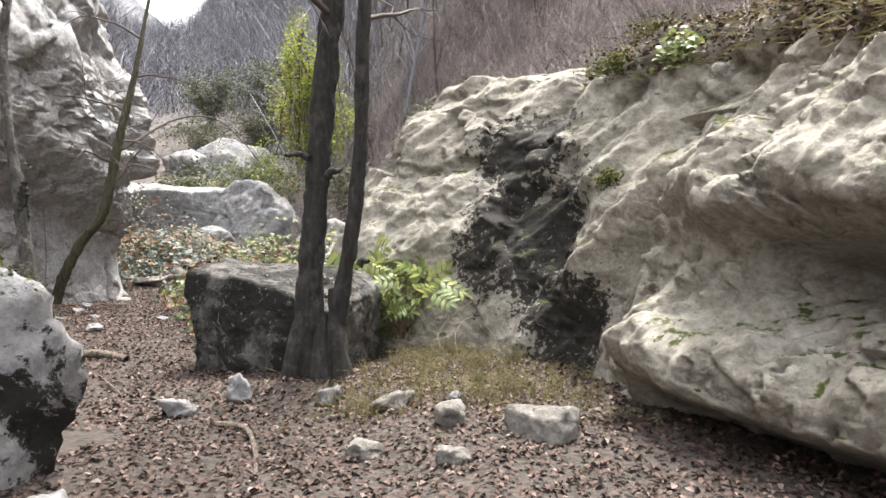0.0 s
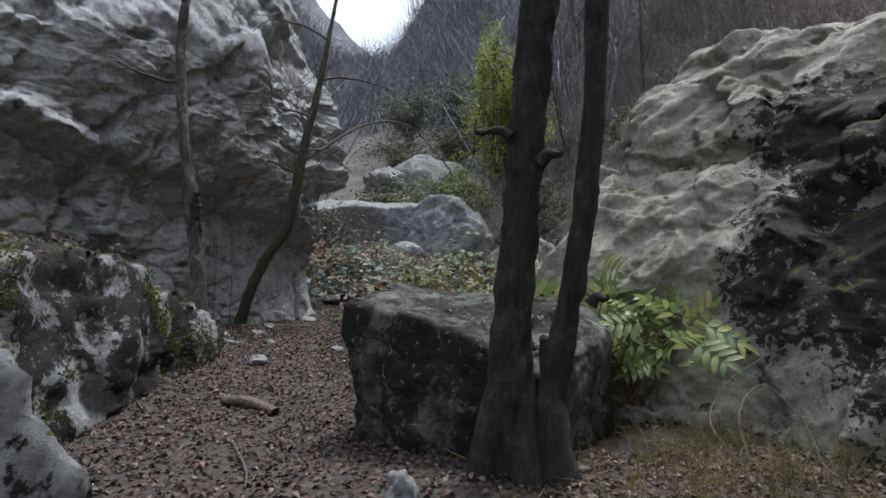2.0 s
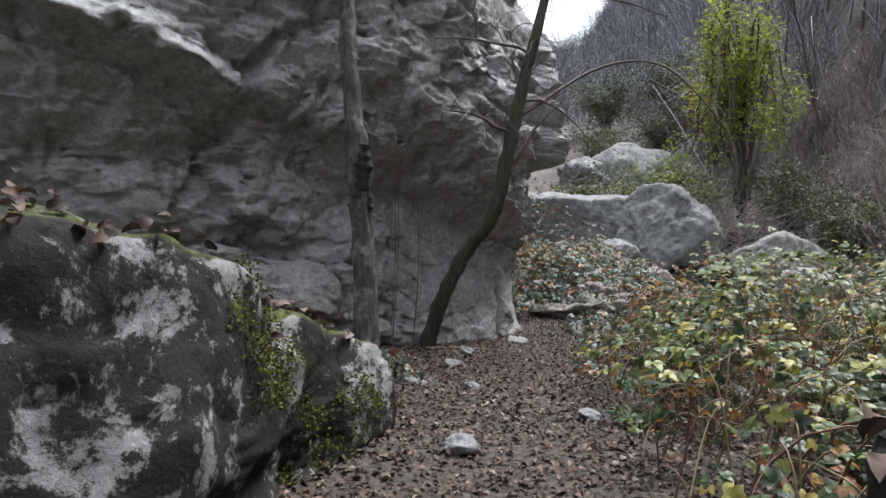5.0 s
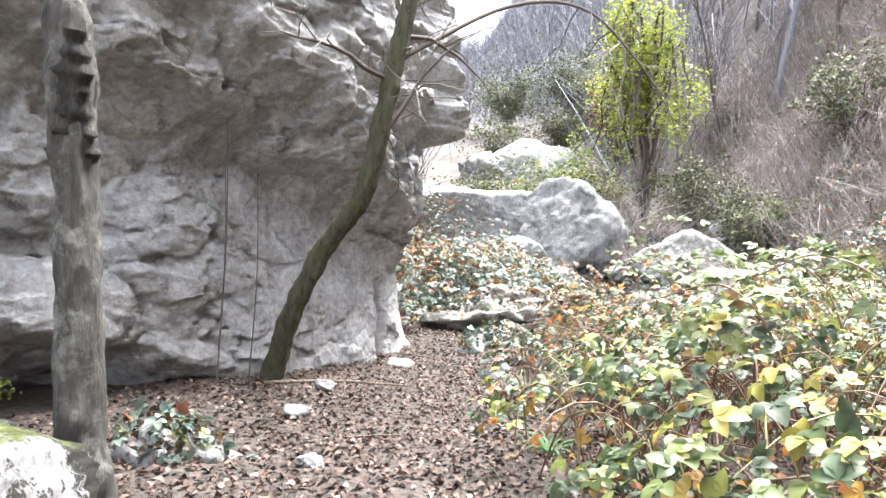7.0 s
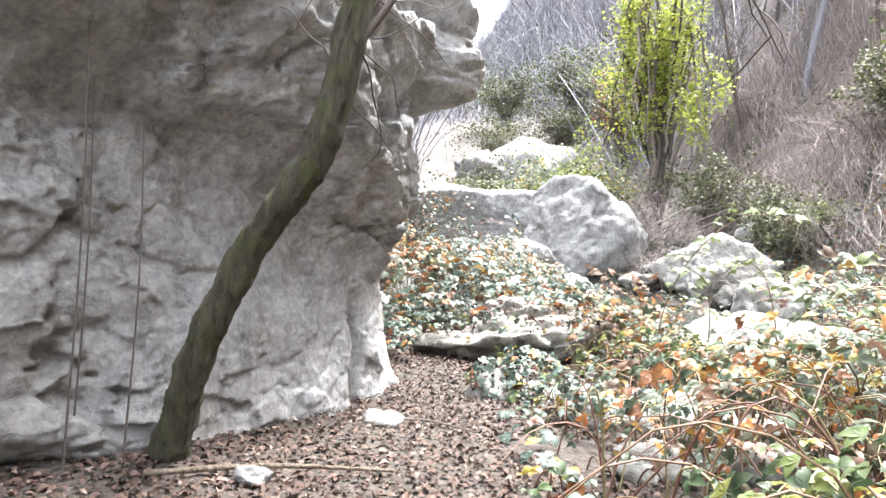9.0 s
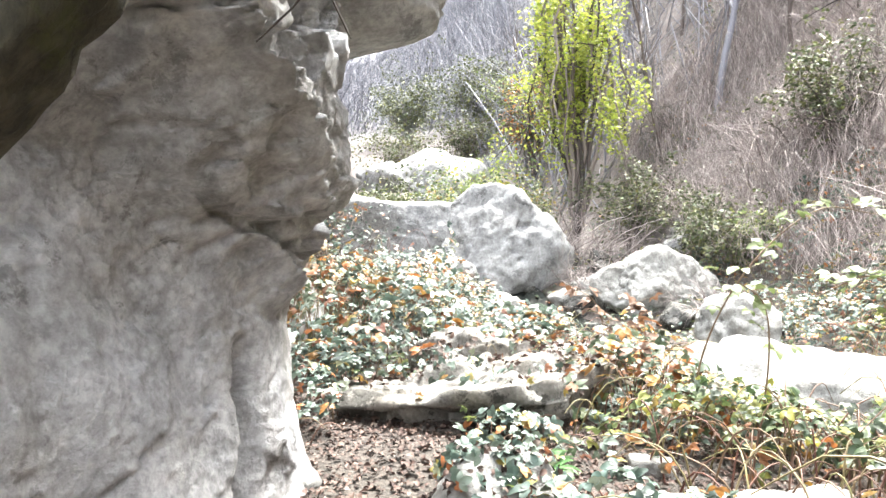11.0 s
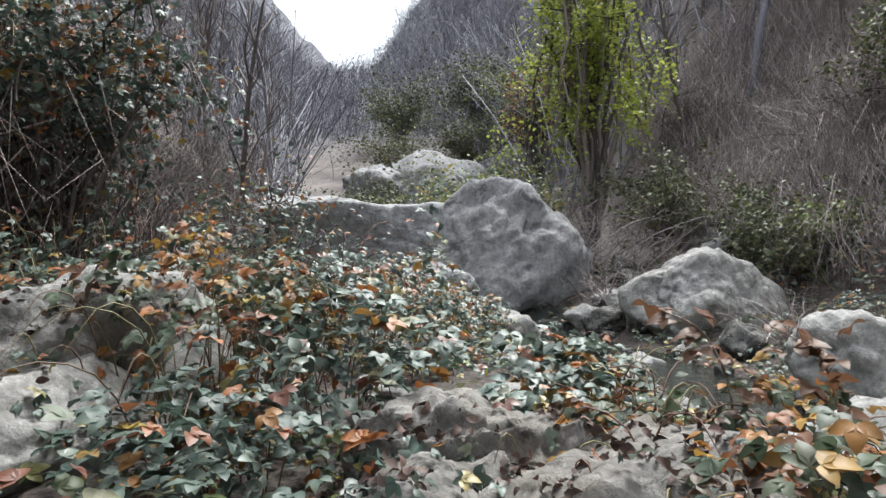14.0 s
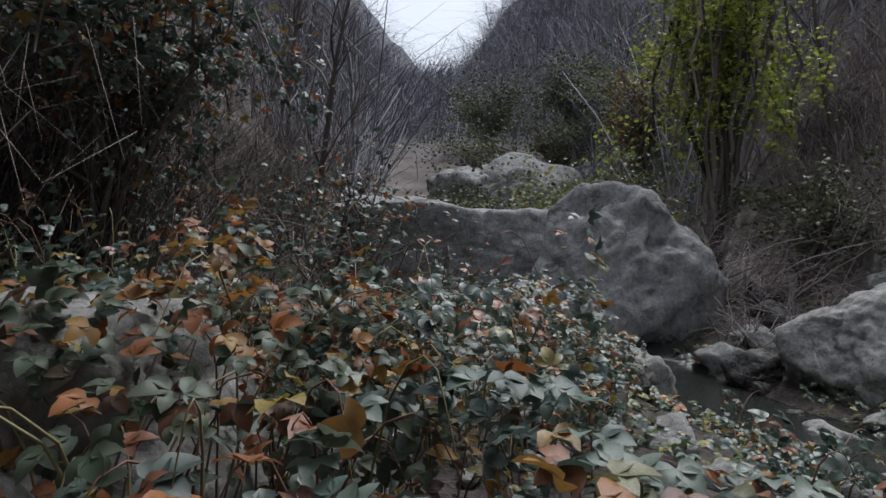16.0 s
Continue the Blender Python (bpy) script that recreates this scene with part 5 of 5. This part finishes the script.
scrub("shrub", "dark green shrub under the yellow tree", (-4.6, 30.0), (2.6, 2.2, 2.4), 3200, LEAF_SCRUB, 513, 0.1)

# dry grass before the beige boulder and along the path's edge
rng = np.random.default_rng(17)
n = 5200
x, y = np.concatenate([rng.normal(0.2, 0.75, n // 2), rng.uniform(-1.2, 1.4, n // 2)]), np.concatenate([rng.normal(5.6, 0.7, n // 2), rng.uniform(4.2, 7.4, n // 2)])
up = rng.normal(size=(n, 3))
up[:, 2] = np.abs(up[:, 2]) * 0.25
tagged(solid("grass", *scatter(BLADE, np.stack([x, y, ground_z(x, y)], -1), up, rng.uniform(0.06, 0.18, n), rng), GRASS, origin=(0, 6, 0)), "thin dry grass growing through fallen leaves", "grass", kind="stuff")


def fallen_stick(label, line, r0, r1, material=WOOD_GREY, seed=1):
    pts = spline([(x, y, gz(x, y) + h) for x, y, h in line], 26)
    v, f = tube(pts, np.linspace(r0, r1, 26), 8, 0.12, seed)
    tagged(solid("stick", v, f, material, origin=tuple(pts[0])), label, "stick")


fallen_stick("curved pale stick lying on fallen leaves", [(-1.55, 4.35, 0.02), (-1.3, 4.2, 0.03), (-1.12, 3.8, 0.03), (-1.0, 3.4, 0.02)], 0.022, 0.012)
fallen_stick("short weathered log lying across the path", [(-3.7, 6.5, 0.03), (-3.45, 6.45, 0.045), (-3.1, 6.3, 0.03)], 0.045, 0.035, seed=2)
fallen_stick("long thin stick at the overhanging rock's foot", [(-6.6, 10.9, 0.03), (-6.2, 11.3, 0.05), (-5.7, 11.7, 0.03)], 0.016, 0.008, seed=3)
fallen_stick("thin grey stick lying on leaf litter", [(-3.0, 5.6, 0.02), (-2.7, 5.3, 0.03), (-2.5, 5.0, 0.02)], 0.01, 0.005, seed=6)
fallen_stick("thin grey twig lying on the path", [(-5.5, 9.9, 0.02), (-5.2, 10.2, 0.03), (-4.9, 10.3, 0.02)], 0.008, 0.004, seed=7)
fallen_stick("thin dark twig lying on the path", [(-6.4, 12.5, 0.02), (-6.0, 12.7, 0.035), (-5.6, 12.7, 0.02)], 0.009, 0.004, TWIG_BROWN, seed=8)
fallen_stick("thin looping vine stem before the boulder", [(0.15, 6.0, 0.0), (0.12, 6.2, 0.25), (0.3, 6.5, 0.36), (0.5, 6.4, 0.2), (0.55, 6.1, 0.0)], 0.007, 0.005, seed=4)
fallen_stick("thin looping vine stem before the boulder", [(0.1, 5.9, 0.0), (-0.05, 6.1, 0.2), (0.05, 6.4, 0.36), (0.3, 6.6, 0.5), (0.5, 6.7, 0.6)], 0.006, 0.004, seed=5)

# dry leaves, grass and moss on the boulder's earthy top
rng = np.random.default_rng(23)
top = BEIGE[190:, 168:228].reshape(-1, 3)
pick = top[rng.integers(0, len(top), 9000)] + rng.normal(size=(9000, 3)) * [0.05, 0.05, 0.01] + [0, 0, 0.02]
nr = rng.normal(size=(9000, 3)) * 0.4 + [0, 0, 1]
tagged(solid("fallen_leaves", *scatter(OAK, pick, nr, rng.uniform(0.035, 0.075, 9000), rng), LITTER, origin=(3, 6, 2)), "dry brown leaves caught on the boulder's top", "leaf litter", kind="stuff")
pick = top[rng.integers(0, len(top), 4500)] + rng.normal(size=(4500, 3)) * [0.06, 0.06, 0.01]
up = rng.normal(size=(4500, 3))
up[:, 2] = np.abs(up[:, 2]) * 0.3
tagged(solid("grass", *scatter(BLADE, pick, up, rng.uniform(0.1, 0.28, 4500), rng), GRASS, origin=(3, 6, 2)), "dry straw-coloured grass hanging over the boulder", "grass", kind="stuff")


def tufts(name, label, centres, spread, n, material, size, seed, template=SIMPLE, category="moss"):
    """Small leafy cushions gathered round a few spots."""
    rng = np.random.default_rng(seed)
    c = np.array(centres)[rng.integers(0, len(centres), n)] + rng.normal(size=(n, 3)) * spread
    tagged(solid(name, *scatter(template, c, rng.normal(size=(n, 3)) * 0.6 + [-0.2, -0.4, 0.7], size * rng.uniform(0.6, 1.3, n), rng), material, origin=tuple(centres[0])), label, category, kind="stuff")


def on_beige(x, y, z):
    """The point of the beige boulder nearest to a place."""
    v = BEIGE.reshape(-1, 3)
    return tuple(v[np.argmin(((v - np.array([x, y, z])) ** 2).sum(1))])


for k, (x, y, z, n, spread, mat, size, label) in enumerate([
    (2.05, 7.0, 2.9, 1500, (0.16, 0.16, 0.07), MOSS, 0.035, "yellow-green moss clump on a boulder ledge"),
    (2.3, 6.8, 3.2, 900, (0.14, 0.14, 0.05), MOSS, 0.035, "yellow-green moss clump on the boulder's brow"),
    (1.5, 6.0, 1.85, 500, (0.07, 0.07, 0.05), MOSS, 0.03, "small bright moss tuft on the boulder"),
    (2.25, 4.7, 1.55, 160, (0.05, 0.05, 0.08), LEAF_FERN, 0.09, "small green fern rooted in the boulder's face"),
    (2.3, 6.2, 3.0, 260, (0.1, 0.1, 0.08), LEAF_FERN, 0.09, "green plant growing on the boulder's brow"),
]):
    tufts("tuft", label, [on_beige(x, y, z)], spread, n, mat, size, 860 + k, category="moss" if mat is MOSS else "plant")

for x, y, s, h, n in [(-14.2, 36.0, 4.0, 0.5, 2000), (-10.6, 38.0, 3.5, 0.7, 2000), (-17.0, 45.0, 5.0, 2.0, 2600), (-13.0, 46.0, 5.0, 2.2, 2600), (-9.5, 44.5, 4.0, 3.0, 2400)]:
    scrub("shrub", "low green scrub between the upper boulders", (x, y), (s, s * 0.8, h), n, LEAF_SCRUB if x < -12 else LEAF_FERN, int(900 - 10 * x), 0.14, stems=30, bare=3)


def cover(name, label, ob, n, material, size, seed, template, low=0.45, freq=1.2, cut=0.0, category="moss", lift=0.0):
    """Moss, leaves or blades growing on the upper faces of a rock, in patches."""
    rng = np.random.default_rng(seed)
    me = ob.data
    v, nr = np.empty(len(me.vertices) * 3), np.empty(len(me.vertices) * 3)
    me.vertices.foreach_get("co", v), me.vertices.foreach_get("normal", nr)
    v, nr = v.reshape(-1, 3) + np.array(ob.location), nr.reshape(-1, 3)
    ok = np.where((nr[:, 2] > low) & (fbm(v, freq, 4, seed) > cut))[0]
    if not len(ok):
        return
    i = ok[rng.integers(0, len(ok), n)]
    at = v[i] + rng.normal(size=(n, 3)) * 0.025 + nr[i] * lift
    tagged(solid(name, *scatter(template, at, nr[i] * 0.8 + rng.normal(size=(n, 3)) * 0.55, size * rng.uniform(0.6, 1.4, n), rng), material, origin=tuple(ob.location)), label, category, kind="stuff")


cover("moss", "thick green-brown moss on the long rock's top", LONG, 90000, MOSS, 0.017, 31, SIMPLE, 0.15, 0.9, -0.12)
cover("moss", "moss cushions on the tall lichened boulder", LICHEN, 7000, MOSS, 0.02, 32, SIMPLE, 0.5, 1.2, 0.15)
cover("fallen_leaves", "dry leaves caught on the long rock's top", LONG, 900, LITTER, 0.055, 33, OAK, 0.7, 1.4, 0.0, "leaf litter", 0.02)
cover("fallen_leaves", "dry leaves caught on the square rock's top", SQUARE, 160, LITTER, 0.05, 34, OAK, 0.8, 2.0, 0.0, "leaf litter", 0.01)
for k, ob in enumerate([o for o in scene.objects if o.name.startswith("boulder") and o.location.y < 18 and o.location.x < -5.5 and o.dimensions.x > 0.6]):
    cover("fallen_leaves", "dry leaves and creeping stems lying on the flat rock", ob, 900 if ob.dimensions.x > 1.9 else 150, LITTER, 0.05, 40 + k, OAK, 0.6, 2.0, -0.1, "leaf litter", 0.01)
    cover("creeper", "bramble leaves creeping over the flat rock", ob, 110, LEAF_DEEP, 0.06, 60 + k, BRAMBLE, 0.3, 1.6, 0.1, "bramble", 0.04)


# the brambles nearest the walk's end carry leaves of their own
leaf_meshes = []
for k in range(4):
    v, f = compound((4 * k, 58 + 3 * k, -66 + 2 * k), (1.0, 0.84, 0.78), 0.6 + 0.04 * k, 0.08 + 0.03 * k)
    me = mesh_from("leaf", v, f)
    me.materials.append(LEAF_SINGLE)
    leaf_meshes.append(me)
rng = np.random.default_rng(101)
for bush in [o for o in scene.objects if o.name.startswith("bramble_bush")]:
    bx, by, bz = bush.location
    if not (15.9 < by < 17.4 and bx < -6):
        continue
    for k in range(110):
        a, r = rng.uniform(0, 2 * math.pi), 0.85 * math.sqrt(rng.uniform())
        x, y = r * math.cos(a), r * math.sin(a)
        ob = new("leaf", leaf_meshes[k % 4])
        ob.parent = bush
        s = rng.uniform(0.085, 0.13)
        top = (0.45 if by < 16.5 else 0.6 if bx > -7 else 0.88) * math.sqrt(1 - r * r * 0.85)
        ob.matrix_basis = Matrix.LocRotScale((x, y, gz(bx + x, by + y) - bz + top + rng.uniform(-0.05, 0.09)), Euler((rng.normal() * 0.3 - 0.1, rng.normal() * 0.3, rng.uniform(0, 6.28))), (s, s, s))


def tuft_plant(name, label, x, y, blades, length, material, seed, width=1.0, flat=0.6):
    """A rosette or tuft of arching strap leaves."""
    rng = np.random.default_rng(seed)
    g = gz(x, y)
    t = tagged(empty(name, (x, y, g)), label, "plant")
    for k in range(blades):
        a, ln, rise = rng.uniform(0, 2 * math.pi), length * rng.uniform(0.6, 1.1), rng.uniform(flat, 1.1)
        d, s = np.array([math.cos(a), math.sin(a), 0]), np.array([-math.sin(a), math.cos(a), 0])
        q = np.linspace(0, 1, 7)[:, None]
        mid = np.array((x, y, g)) + d * q * ln * 0.8 + np.array([0, 0, 1]) * (rise * q - rise * 0.75 * q**2) * ln
        w = 0.045 * width * length / 0.3 * np.sin(math.pi * (0.12 + 0.88 * q)) * 0.6
        v = np.concatenate([mid - s * w, mid + s * w])
        f = [(i, i + 1, i + 8, i + 7) for i in range(6)]
        solid("leaf", v, f, material, t)


STRAP = leaf_material("strap_leaves", [(0.0, (0.06, 0.16, 0.05)), (1.0, (0.12, 0.24, 0.08))], 0.5, 0.4, 0.35)
tuft_plant("strap_plant", "bright green strap-leaved plant among the brambles", -5.6, 14.4, 22, 0.34, STRAP, 3)
tuft_plant("grass_tuft", "green grass tuft at the path's edge", -3.65, 9.1, 40, 0.30, STRAP, 4, 0.35, 0.9)
tuft_plant("grass_tuft", "green grass tuft below the brambles", -4.1, 10.3, 34, 0.26, STRAP, 5, 0.35, 0.9)
for k, (x, y, h) in enumerate([(-6.95, 10.75, 2.2), (-6.8, 10.95, 1.7), (-7.1, 10.9, 1.9)]):
    v, f = tube(spline([(x, y, gz(x, y) - 0.05), (x + 0.05, y + 0.02, h * 0.5), (x - 0.02, y + 0.08, h)], 20), np.linspace(0.006, 0.003, 20), 5)
    tagged(solid("sapling", v, f, TWIG_BROWN, origin=(x, y, gz(x, y))), "thin bare upright stem beside the leaning tree", "sapling")

scrub("shrub", "dark green shrub hanging over the stream bank", (-0.4, 26.6), (2.4, 2.0, 2.4), 2600, LEAF_SCRUB, 514, 0.1)
scrub("shrub", "dark green shrub at the slope's foot", (1.2, 23.4), (2.2, 2.0, 2.2), 2400, LEAF_SCRUB, 515, 0.1)
for x, y, s in [(-1.8, 27.5, 1.0), (0.2, 24.8, 1.1), (1.4, 21.6, 1.0), (0.6, 19.2, 1.0), (-3.0, 29.6, 1.1), (1.8, 18.0, 1.1)]:
    m = pose(x, y, gz(x, y) - 0.05, 0, 0, 70 * x) @ Matrix.Diagonal((s, s, s, 1))
    copy_thing(bushes[int(y) % 3], m).matrix_basis = m


# dry grass at the warm boulder's foot
rng = np.random.default_rng(881)
hp = Heap()
for k in range(90):
    cx, cy = rng.uniform(-0.75, 1.15), rng.uniform(4.4, 6.7)
    if cx > np.interp(cy, [4.4, 5.5, 6.4, 6.7], [1.2, 1.1, 0.6, 0.2]) or (cx < -0.4 and cy > 5.4):
        continue
    for j in range(rng.integers(10, 24)):
        x, y = cx + rng.normal() * 0.05, cy + rng.normal() * 0.05
        s = np.array([x, y, gz(x, y) - 0.01])
        w = rng.normal(size=2) * 0.09
        ln = rng.uniform(0.09, 0.26)
        hp.add(*tube(spline([s, s + [w[0] * 0.3, w[1] * 0.3, ln * 0.6], s + [w[0], w[1], ln * 0.85]], 5), np.linspace(0.0028, 0.0008, 5), 3))
tagged(solid("dry_grass", *hp.arrays(), GRASS, origin=(0.2, 5.5, 0)), "thin yellow-green grass among fallen leaves", "grass", kind="stuff")
